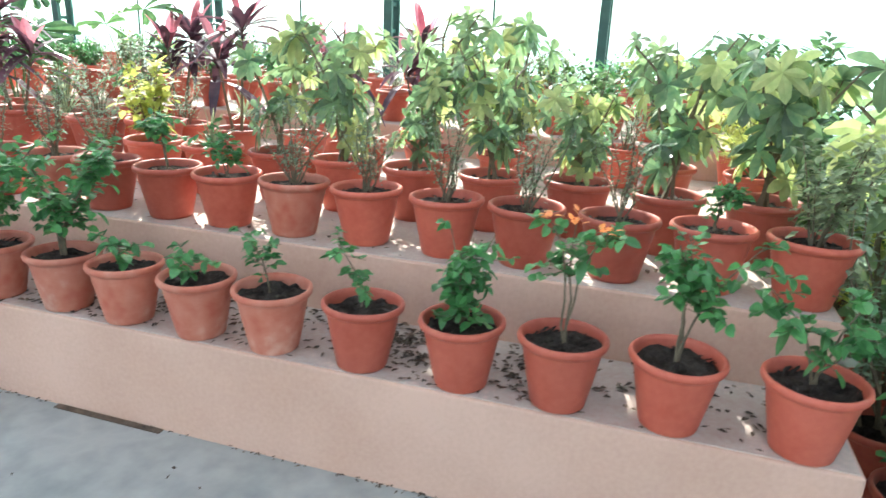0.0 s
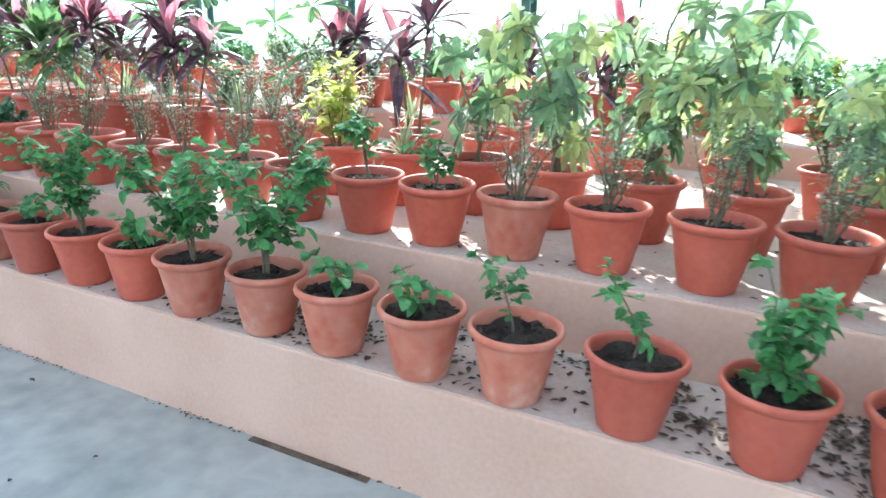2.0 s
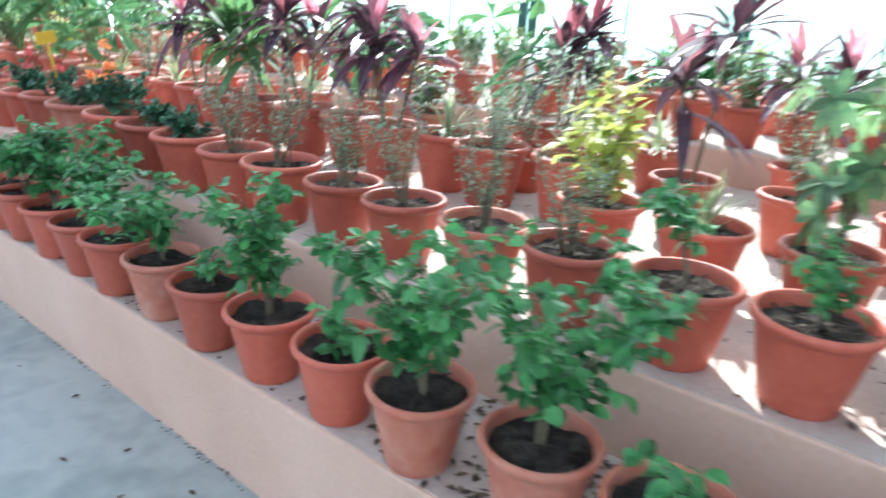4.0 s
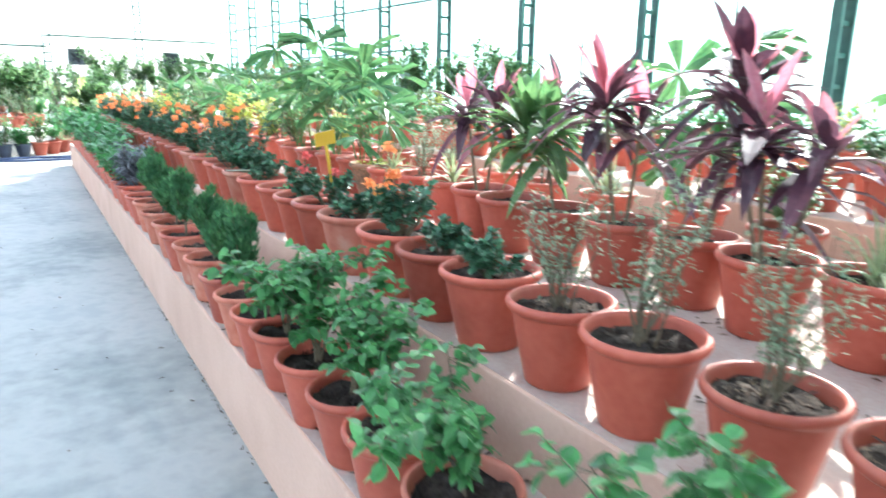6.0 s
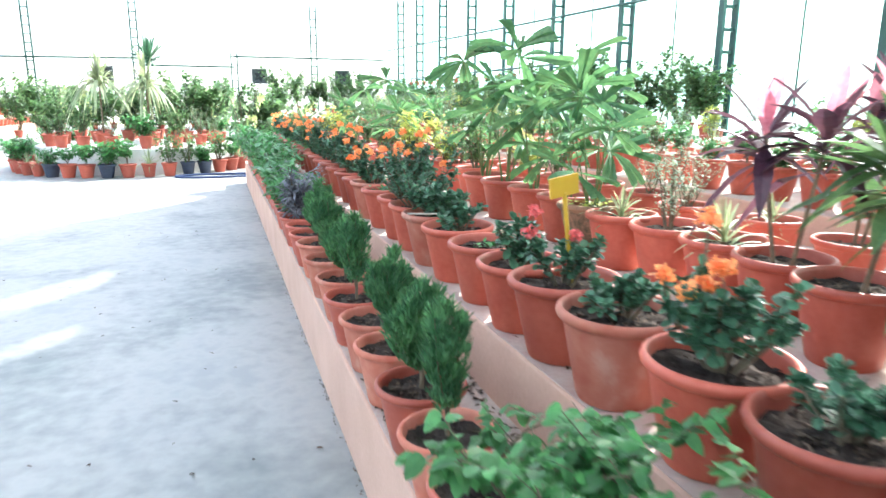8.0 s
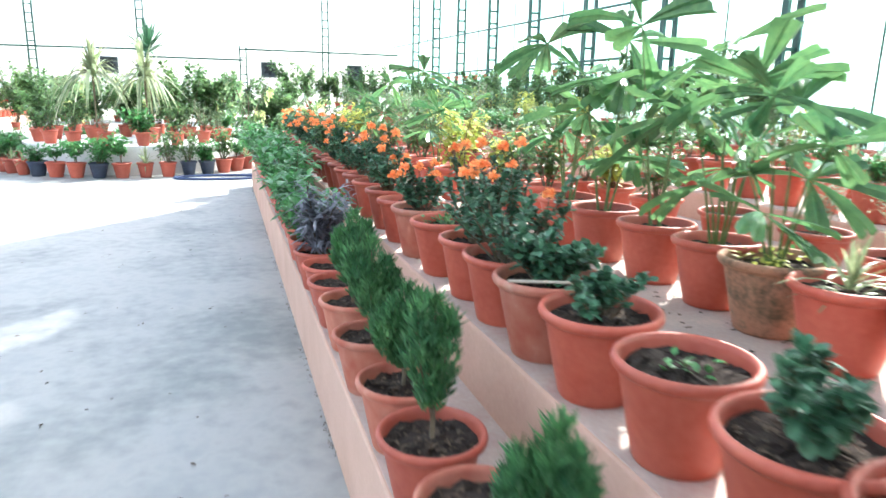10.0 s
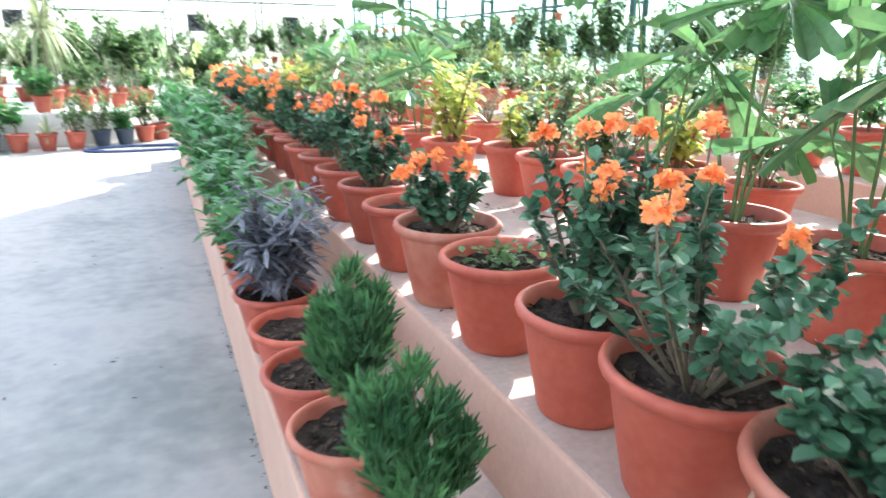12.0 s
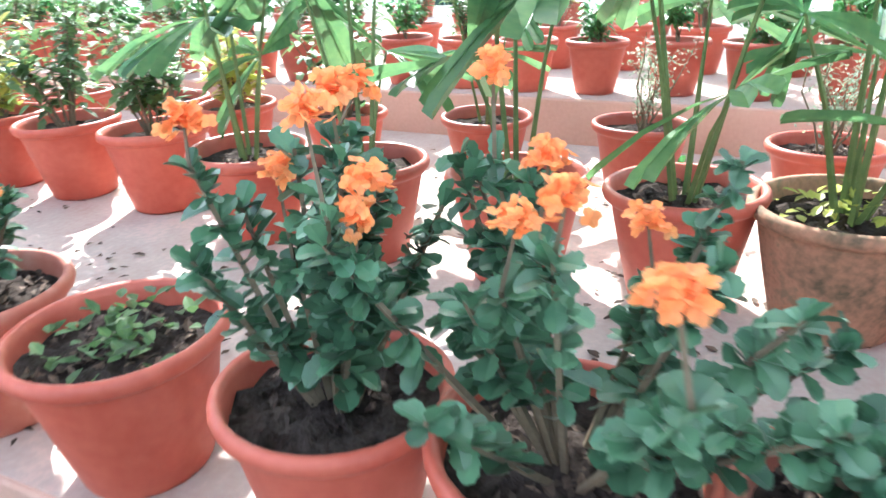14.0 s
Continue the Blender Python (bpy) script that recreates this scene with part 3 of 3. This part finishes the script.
MASTERS["broad"] = [broad_leaf(U(0.5, 0.65)) for _ in range(2)]
MASTERS["bits"] = [small_bits(90, "shrub", 0.032, 0.13, 0.045)]
MASTERS["moss"] = [small_bits(60, "yellow", 0.03, 0.14, 0.05) + fan_palm(0.62, 6, 0.22)]

# ---- structure ----
H1, H2, H3 = 0.39, 0.65, 0.85
X2, X3, XW = 0.46, 2.85, 9.0
Y0, Y1 = -0.56, 16.4
floor = slab("floor", (-60, -40, -0.3, 80, 120, -0.012), M["earth"], "pale dry earth round the greenhouse", "ground")
slab("floor_walkway", (-14, -6, -0.2, 12, 43, 0.0), M["concrete"], "grey-white worn concrete walkway floor", "floor")
slab("step_1", (0.0, Y0, -0.05, X2 + 0.02, Y1, H1), M["paint"], "peach painted low step carrying the front pots", "step", 0.012)
slab("ledge_1", (0.012, Y0 + 0.012, H1 - 0.02, X2 - 0.004, Y1 - 0.012, H1 + 0.003), M["ledge"], "dusty peach top of the front step", "step")
slab("step_2", (X2, Y0, -0.05, X3 + 0.02, Y1, H2), M["paint"], "peach painted wide second step of the terrace", "step", 0.012)
slab("ledge_2", (X2 + 0.012, Y0 + 0.012, H2 - 0.02, X3 - 0.004, Y1 - 0.012, H2 + 0.003), M["ledge"], "dusty peach top of the second step", "step")
slab("step_3", (X3, Y0, -0.05, XW - 0.25, 40.0, H3), M["paint"], "peach painted high back step of the terrace", "step", 0.012)
slab("ledge_3", (X3 + 0.012, Y0 + 0.012, H3 - 0.02, XW - 0.3, 39.9, H3 + 0.003), M["ledge"], "dusty top of the back step", "step")

# film walls, and an unseen roof added to shape the sunlight
slab("wall_east", (XW + 0.16, -6, 0.0, XW + 0.18, 43, 6.5), M["net_east"], "pale turquoise film wall of the greenhouse", "wall")
slab("wall_north", (-14, 43.16, 0.0, XW + 0.18, 43.18, 6.5), M["net"], "clear milky film end wall of the greenhouse", "wall")
slab("wall_west", (-14.18, -6, 0.0, -14.16, 43, 6.5), M["net"], "clear milky film side wall of the greenhouse", "wall")
slab("wall_south", (-14, -6.18, 0.0, XW + 0.18, -6.16, 6.5), M["net"], "clear milky film wall behind the walk", "wall")


def sheet(name, outline, z, mat, label):
    """A thin sheet of the unseen roof over the given plan."""
    k = len(outline)
    g = Geo()
    g.add([(x, y, z + dz) for dz in (0.0, 0.02) for x, y in outline],
          [tuple(range(k - 1, -1, -1)), tuple(range(k, 2 * k))] + [(i, (i + 1) % k, k + (i + 1) % k, k + i) for i in range(k)])
    return tagged(new(name, g.mesh(name, mat)), label, "ceiling", kind="structure")


def slant(x, s):
    return (x, s + 1.1 * x)


# shading sheets, out of view: they end along a slanting line, with two narrow slits before it, to set where sun meets
# the floor
sheet("ceiling_shaded", [(-11.85, -6), (4.9, -6), slant(4.9, 7.07)], 6.52, M["roof"], "unseen roof sheet added to shade the walkway")
sheet("ceiling_shaded", [slant(-10, 7.4), slant(4.9, 7.4), slant(4.9, 8.4), slant(-10, 8.4)], 6.52, M["roof"], "unseen roof sheet added to shade the walkway")
sheet("ceiling_shaded", [slant(-10, 8.95), slant(4.9, 8.95), slant(4.9, 12.4), slant(-10, 12.4)], 6.52, M["roof"], "unseen roof sheet added to shade the walkway")
sheet("ceiling_shaded", [(4.9, -6), (6.05, -6), slant(6.05, 12.4), slant(4.9, 12.4)], 6.52, M["roof"], "unseen roof sheet added to shade the walkway")
# half-clear strips in the slits, added to throw soft sun streaks on the floor
for s0, s1 in ((7.08, 7.39), (8.41, 8.94)):
    sheet("ceiling_worn", [slant(-10, s0), slant(4.89, s0), slant(4.89, s1), slant(-10, s1)], 6.525, M["roof_slit"], "unseen half-clear roof strip added to throw a sun streak")
# clear sheets out of view, added so sun reaches the steps and far floor
sheet("ceiling_clear", [slant(-14, 12.4), slant(6.05, 12.4), (6.05, 43), (-14, 43)], 6.52, M["roof_clear"], "unseen clear roof sheet added to let the sun through")
sheet("ceiling_clear", [(6.05, -6), (XW + 0.2, -6), (XW + 0.2, 43), (6.05, 43)], 6.52, M["roof_clear"], "unseen clear roof sheet added to let the sun through")


def lattice_column(x, y, h):
    root = new("lattice_column")
    root.matrix_basis = pose(x, y, 0)
    w = 0.16
    for sx in (-w, w):
        g = Geo()
        g.box(sx - 0.035, -0.07, 0, sx + 0.035, 0.07, h)
        part("post", g, M["steel"], root)
    z = 0.3
    while z < h:
        g = Geo()
        g.box(-w + 0.035, -0.03, z, w - 0.035, 0.03, z + 0.06)
        part("rung", g, M["steel"], root)
        z += 0.42
    return tagged(root, "green painted steel lattice column of the greenhouse", "column", "lattice columns")


for k in range(12):
    lattice_column(XW, 1.05 + 3.45 * k, 6.5)
for x, h in ((-13.2, 6.5), (-9.0, 6.5), (-4.15, 6.5), (0.7, 3.9), (5.0, 6.5)):
    lattice_column(x, 42.9, h)
for x0, x1, z0, z1 in ((-14, -4.15, 3.4, 3.5), (-4.15, 0.7, 3.15, 3.15), (0.7, 9.0, 3.7, 3.7)):
    g = Geo()
    g.tube([Vector((x0, 42.8, z0)), Vector((x1, 42.8, z1))], [0.05, 0.05], 6)
    tagged(new("wall_rail", g.mesh("wall_rail", M["steel"])), "thin steel rail across the end wall", "rail", kind="structure")
for y0, z0, y1, z1 in ((0, 3.4, 43, 4.15), (19, 2.5, 43, 2.5)):
    g = Geo()
    g.tube([Vector((XW - 0.2, y0, z0)), Vector((XW - 0.2, y1, z1))], [0.035, 0.035], 6)
    tagged(new("wall_rail", g.mesh("wall_rail", M["steel"])), "thin steel rail along the side wall", "rail", kind="structure")
for y in np.arange(2.8, 42, 3.45):
    g = Geo()
    g.tube([Vector((XW + 0.1, y, 0.8)), Vector((XW + 0.1, y, 6.5))], [0.018, 0.018], 5)
    tagged(new("wall_batten", g.mesh("wall_batten", M["steel"])), "thin upright batten on the film wall", "batten", kind="structure")


def exhaust_fan(x, z):
    root = new("exhaust_fan")
    root.matrix_basis = pose(x, 43.045, z)
    g = Geo()
    g.box(-0.4, -0.12, -0.4, 0.4, 0.12, -0.32), g.box(-0.4, -0.12, 0.32, 0.4, 0.12, 0.4), g.box(-0.4, -0.12, -0.32, -0.32, 0.12, 0.32), g.box(0.32, -0.12, -0.32, 0.4, 0.12, 0.32)
    part("housing", g, M["grey_steel"], root)
    g = Geo()
    g.box(-0.32, 0.02, -0.32, 0.32, 0.06, 0.32)
    part("backing", g, M["grey_steel"], root)
    for k in range(5):
        g, a = Geo(), 2 * math.pi * k / 5
        g.leaf(Vector((0, -0.02, 0)), Vector((math.cos(a), 0, math.sin(a))), Vector((0.2, 1, 0)), 0.3, 0.2, 0, 0.3)
        part("blade", g, M["black"], root)
    tagged(root, "square grey steel exhaust fan on the end wall", "fan", "exhaust fans")


for x in (-10.9, -5.7, 2.0, 6.6):
    exhaust_fan(x, 2.7)

for k in range(15):
    root = new("hanging_pot")
    root.matrix_basis = pose(XW - 0.2, 21.0 + 1.1 * k, 2.17)
    part("pot", pot_mesh(0.11, 0.17, "terra"), None, root)
    g = Geo()
    for a in (0.5, 2.6, 4.7):
        g.tube([Vector((0.1 * math.cos(a), 0.1 * math.sin(a), 0.16)), Vector((0, 0, 0.33))], [0.004, 0.004], 4)
    part("hanger", g, M["steel"], root, "thin wire hanger")
    for n_, me in MASTERS["tiny"][k % 3]:
        part(n_, me, None, root).matrix_basis = pose(0, 0, 0.12)
    tagged(root, "small terracotta pot hanging from the wall rail", "hanging pot", "hanging pots")

# ---- front step: one row of pots ----
FRONT = (-0.41, -0.05, 0.28, 0.595, 0.945, 1.285, 1.588, 1.91, 2.21, 2.55, 2.85, 3.16, 3.46, 3.77, 4.08, 4.34, 4.62, 4.92, 5.16, 5.42,
         5.74, 6.10, 6.43, 6.76, 7.10, 7.54, 7.98, 8.30, 8.62, 8.95, 9.30, 9.66)
FRONT_KIND = ("seedling_lean", "seedling_tall", "flowering", "upright", "seedling", "seedling", "sprig", "sprig", "tall_bushy", "tall_bushy", "tiny", "tall_bushy", "sprig", "bushy", "tiny", "bushy", "bushy",
              "bushy", "seedling", "thuja", "thuja", "thuja", "bare", "thuja", "thuja", "thuja", "thuja", "bare", "bare", "silver", "leafy", "leafy")
FADED = (5, 6, 7, 8, 9, 13, 19, 21, 22, 24, 25, 26)
for k, (y, kind) in enumerate(zip(FRONT, FRONT_KIND)):
    r = 0.14 if y < 5.6 else 0.15
    potted(0.093 + r - 0.14 + U(-0.008, 0.008), y, H1 + 0.003, kind, r, 0.228, "terra_old" if k in FADED else "terra", U(0.92, 1.08), "front row pots")
y = 10.02
while y < 15.9:
    potted(0.12, y, H1 + 0.003, "leafy", 0.15, 0.225, "terra", U(0.95, 1.45), "front row pots")
    y += 0.38

# ---- second step, first row ----
Q = (-0.45, -0.14, 0.18, 0.52, 0.83, 1.17, 1.495, 1.815, 2.12, 2.46, 2.76, 3.09, 3.40)
for k, y in enumerate(Q):
    potted(0.615 + U(-0.01, 0.01), y, H2 + 0.003, "variegated" if k == 0 else "twiggy" if k not in (1, 7, 8) else "seedling", 0.148, 0.232, "terra_old" if k in (6, 10) else "terra", U(0.82, 1.05), "second row pots")
R = (3.73, 4.03, 4.37, 4.69, 5.02, 5.40, 5.74, 6.05, 6.41, 6.78, 7.11, 7.465, 7.79, 8.185, 8.565, 8.94, 9.34, 9.75)
RK = ("twiggy", "twiggy", "kalanchoe_green", "kalanchoe_green", "kalanchoe", "kalanchoe_green", "kalanchoe_rosy", "kalanchoe_green", "tiny", "kalanchoe_green", "kalanchoe_low", "kalanchoe_wide", "kalanchoe_tall", "bits", "kalanchoe", "bare", "kalanchoe", "kalanchoe")
RR = (0.16, 0.158, 0.17, 0.175, 0.18, 0.185, 0.19, 0.172, 0.17, 0.175, 0.185, 0.175, 0.168, 0.175, 0.177, 0.16, 0.165, 0.165)
RS = (1, 1, 1.0, 1.0, 1.15, 1, 1, 1.1, 1, 1.0, 1.0, 1.0, 1.05, 1.0, 1.1, 1, 1.25, 1.3)
for k, (y, kind, r) in enumerate(zip(R, RK, RR)):
    potted(0.598 + U(-0.008, 0.008), y, H2 + 0.003, kind, r, 0.25 + (r - 0.158) * 0.85, "terra_old" if k in (5, 10, 14) else "terra", RS[k], "second row pots")
y = 10.15
while y < 16.2:
    potted(0.60, y, H2 + 0.003, rng.choice(("kalanchoe", "kalanchoe", "kalanchoe", "kalanchoe", "shrub")), 0.17, 0.26, "terra", U(1.0, 1.3), "second row pots")
    y += 0.39

# ---- second step, row behind ----
y = -0.35
while y < 2.7:
    potted(1.08 + U(-0.05, 0.05), y, H2 + 0.003, "umbrella" if y < 1.9 else rng.choice(("spider", "yellow", "twiggy")), 0.155, 0.25, "terra", U(0.72, 1.0), "middle row pots")
    y += 0.37
B = (2.96, 3.33, 3.65, 3.98, 4.32, 4.68, 5.04, 5.40, 5.74, 6.07, 6.42, 6.75, 7.10, 7.43, 7.83, 8.27, 8.67, 9.17, 9.60, 10.0)
BK = ("twiggy", "twiggy", "spider", "cordyline", "cordyline", "cordyline", "bronze", "bronze", "cordyline", "spider", "twiggy", "spider", "moss", "fan", "fan", "fan", "fan", "shrub", "shrub", "yellow")
for k, (y, kind) in enumerate(zip(B, BK)):
    potted(1.50 + (0.12 if y > 9 else 0.0) + U(-0.04, 0.04), y, H2 + 0.003, kind, (0.175 if y < 4.6 else 0.185) if kind != "moss" else 0.20, 0.285, "terra" if kind != "moss" else "clay", U(0.95, 1.15), "middle row pots")
y = 10.45
while y < 16.2:
    potted(1.5 + U(-0.08, 0.08), y, H2 + 0.003, rng.choice(("shrub", "yellow", "fan", "shrub")), 0.19, 0.27, "terra", U(0.9, 1.2), "middle row pots")
    y += 0.5
for x0, dx, kinds, step in ((1.75, 0.1, ("umbrella", "umbrella", "shrub", "feather"), 0.42), (2.4, 0.1, ("umbrella", "feather", "yellow", "twiggy"), 0.66)):
    y = -0.4
    while y < 3.6:
        potted(x0 + U(-dx, dx), y, H2 + 0.003, rng.choice(kinds) if y < 1.3 else rng.choice(("cordyline", "twiggy", "broad", "spider", "cordyline")), 0.15, 0.24, "terra", U(0.8, 1.1), "middle row pots")
        y += step
for x0, y0, y1, step in ((2.25, 3.8, 9.5, 0.55), (2.3, 9.7, 16.2, 0.6)):
    y = y0
    while y < y1:
        potted(x0 + U(-0.12, 0.12), y, H2 + 0.003, rng.choice(("cordyline", "shrub", "spider", "fan")) if y < 6 else rng.choice(("spider", "shrub", "twiggy", "fan", "yellow")), 0.17, 0.25, "terra", U(0.8, 1.1), "middle row pots")
        y += step

# ---- back step: rows of pots ----
for x0, kinds, step, top in ((3.05, ("shrub", "leafy", "bushy", "twiggy"), 0.32, 0.9), (3.7, ("shrub", "leafy", "twiggy", "spider"), 0.40, 0.9), (4.5, ("shrub", "yellow", "twiggy", "shrub"), 0.5, 0.9), (5.4, ("yellow", "shrub", "shrub"), 0.7, 0.9), (6.9, ("shrub", "yellow", "twiggy"), 0.85, 1.0)):
    y = -0.2
    while y < (22 if x0 < 4 else 34):
        potted(x0 + U(-0.03, 0.03), y, H3 + 0.003, rng.choice(kinds), 0.14, 0.23, "terra", U(0.6, 1.0) if y < 16 else U(1.1, 1.6), "back row pots")
        y += step * U(0.9, 1.1) * (1.0 if y < 14 else 1.6)
y = 14
while y < 38:
    potted(8.1 + U(-0.2, 0.2), y, H3 + 0.003, "hedge", 0.16, 0.24, "terra", U(1.3, 1.9), "back row pots")
    y += 0.9

for x, y_, k in ((2.0, 8.03, "bare"), (1.98, 7.5, "tiny"), (1.97, 8.45, "bare"), (2.0, 7.05, "tiny")):
    potted(x, y_, H2 + 0.003, k, 0.085, 0.13, "terra", 0.7, "small pots")

g = Geo()
g.tube([Vector((0.42, 7.03, 0.934)), Vector((0.58, 6.965, 0.936)), Vector((0.75, 6.975, 0.934))], [0.0055, 0.005, 0.0035], 6)
tagged(new("dry_stick", g.mesh("dry_stick", M["earth"])), "pale dry stick lying across a pot rim", "stick")

# ---- yellow label on a stake ----
root = new("plant_label")
root.matrix_basis = pose(0.635, 5.76, H2 + 0.26, 3, -9, 8)
g = Geo()
g.tube([Vector((0, 0, -0.06)), Vector((-0.01, 0, 0.3))], [0.008, 0.008], 6)
part("stake", g, M["gold"], root)
g = Geo()
g.box(-0.065, -0.004, 0.29, 0.045, 0.004, 0.355)
part("plate", g, M["gold"], root)
tagged(root, "blank yellow plastic plant label on a thin stake", "plant label")

# ---- round island of pots in the walkway ----
CX, CY = -2.1, 20.2
bm = bmesh.new()
bmesh.ops.create_cone(bm, cap_ends=True, segments=64, radius1=2.0, radius2=2.0, depth=0.5)
me = bpy.data.meshes.new("island_base")
bm.to_mesh(me)
bm.free()
me.materials.append(M["white"])
base = new("island_base", me)
base.matrix_basis = pose(CX, CY, 0.25)
tagged(base, "round whitewashed plinth in the walkway", "plinth", kind="structure")
for k in range(40):
    a = 2 * math.pi * k / 40
    look_name = "bluepot" if k in (26, 29, 33, 34) else "terra"
    potted(CX + 2.35 * math.cos(a), CY + 2.35 * math.sin(a), 0.0, rng.choice(("shrub", "leafy", "spider", "leafy", "bushy", "shrub")), U(0.14, 0.18), 0.26, look_name, U(1.0, 1.7), "island pots")
for k in range(18):
    a = 2 * math.pi * k / 18
    potted(CX + 1.72 * math.cos(a), CY + 1.72 * math.sin(a), 0.5, rng.choice(("shrub", "twiggy", "shrub", "leafy")), 0.15, 0.25, "terra", U(0.9, 1.6), "island pots")
potted(CX - 0.55, CY - 1.0, 0.5, "dracaena", 0.2, 0.3, "terra", 1.15, "island plants")
potted(CX + 0.35, CY - 1.0, 0.5, "dracaena", 0.2, 0.3, "terra", 1.1, "island plants")
potted(CX + 0.3, CY + 0.3, 0.5, "spiky", 0.2, 0.3, "terra", 1.25, "island plants")
for x, y_, s in ((-1.5, 0.2, 2.0), (-0.9, 0.6, 2.2), (1.0, 0.2, 2.9), (1.5, 0.6, 3.0), (-0.3, 0.9, 2.4), (0.6, 1.2, 2.8)):
    potted(CX + x, CY + y_, 0.5, "hedge", 0.17, 0.26, "terra", s * 0.62, "island plants")
g = Geo()
g.tube([Vector((CX + 1.6 + 0.75 * math.cos(a), CY - 2.6 + 0.28 * math.sin(a), 0.02)) for a in np.linspace(0, 2 * math.pi, 40)], [0.025] * 40, 6)
tagged(new("garden_hose", g.mesh("garden_hose", M["hose"], True)), "coiled dark blue hose on the concrete floor", "hose")

# ---- terraces on the other side of the walkway ----
slab("step_west", (-8.0, 4.0, -0.05, -3.78, 15.6, 0.42), M["white"], "whitewashed low step across the walkway", "step", 0.012)
y = 12.6
while y < 15.5:
    potted(-3.98, y, 0.42, rng.choice(("leafy", "twiggy")), 0.15, 0.23, "terra", 1.0, "west pots")
    y += 0.36
for k in range(3):
    slab("step_far", (-13.9, 22.0 + 0.01 * k, -0.05, -8.2 - 0.9 * k, 40.0 - 0.01 * k, 0.35 * (k + 1)), M["paint"], "peach painted step of the far terrace", "step", 0.012)
    y = 22.4
    while y < 39.6:
        potted(-8.6 - 0.9 * k, y, 0.35 * (k + 1), rng.choice(("tiny", "seedling", "bare", "shrub")) if k < 2 else "hedge", 0.17, 0.27, "terra", 1.0 if k < 2 else U(1.5, 2.2), "far terrace pots")
        y += 0.55
x = -13.5
while x < 8:
    potted(x, 40.5 + U(-0.6, 0.6), 0.0 if x < 3 else H3, "hedge", 0.2, 0.3, "terra", U(1.9, 2.9), "end wall shrubs")
    x += 0.75
for x, y_, s in ((-0.4, 26.5, 3.3), (0.9, 25.0, 3.0), (1.8, 24.0, 2.8), (1.2, 20.5, 2.2), (2.1, 19.5, 2.4), (0.9, 18.6, 1.9), (0.2, 24, 2.8), (-4.5, 28, 3), (-6, 30, 3.2), (-7.5, 33, 3.4), (-3, 29, 3.1), (-5.5, 34, 3.6), (1.5, 28, 3)):
    potted(x, y_, 0.0, rng.choice(("umbrella", "hedge", "hedge")), 0.17, 0.27, "terra", s * 0.72, "end plants")

# ---- greenery past the terrace's start ----
for x, y_, size, kind in ((0.22, -0.80, 1.5, "leafy"), (0.62, -0.78, 1.9, "twiggy"), (1.25, -1.0, 1.3, "feather"), (0.95, -0.84, 1.7, "umbrella"), (1.85, -0.9, 1.35, "hedge"), (0.55, -1.25, 1.15, "hedge"),
                           (2.5, -0.9, 1.5, "hedge"), (3.3, -0.95, 1.6, "hedge"), (1.2, -1.5, 1.5, "hedge"), (4.3, -0.95, 1.8, "hedge"), (5.6, -1.0, 2.0, "hedge"), (7.0, -1.0, 2.0, "hedge"), (0.12, -1.2, 1.5, "leafy"), (2.0, -1.7, 2.0, "feather")):
    potted(x, y_, 0.0, kind, 0.15, 0.25, "terra", size, "corner plants")

# ---- fallen bits on the steps and on the floor ----
def scatter(name, n, area, z, label, size=(0.012, 0.036), bias=None):
    g = Geo()
    for _ in range(n):
        p = Vector((U(area[0], area[1]), U(area[2], area[3]), z))
        if bias and rng.random() > bias(p):
            continue
        g.leaf(p, rdir(-2, 10), Z, U(*size), U(*size) * 0.6, 0.0, U(0.1, 0.6), (0, 0.5, 1), (0.3, 1, 0.2))
    tagged(new(name, g.mesh(name, M["litter"])), label, "litter", kind="stuff")


clump = lambda p: 0.08 + 0.9 * max(0.0, noise.noise(Vector((p.x * 3, p.y * 3.5, 0.7))) * 1.8) * (1 if p.x > 0.16 else 0.35)
scatter("leaf_litter", 14000, (0.03, X2 - 0.02, Y0 + 0.05, 6.5), H1 + 0.008, "dry brown leaf litter lying on the front step", bias=clump)
scatter("leaf_litter", 9000, (X2 + 0.03, 2.6, Y0 + 0.05, 11), H2 + 0.008, "dry brown leaf crumbs lying on the second step", bias=lambda p: 0.1 + max(0.0, noise.noise(Vector((p.x * 2.5, p.y * 2.5, 3.1)))))
scatter("dirt_line", 1500, (-0.022, -0.003, Y0, Y1), 0.006, "dark crumbs along the foot of the step", (0.008, 0.02), bias=lambda p: 0.3 + noise.noise(Vector((0, p.y * 2.2, 0))))
g = Geo()
g.box(-0.03, 1.72, -0.01, -0.002, 2.22, 0.004)
tagged(new("floor_joint", g.mesh("floor_joint", M["litter"])), "dark broken joint between floor and step", "joint", kind="structure")
scatter("floor_bits", 160, (-3, -0.1, 0, 16), 0.005, "small dry leaves and twigs on the concrete", (0.01, 0.035))
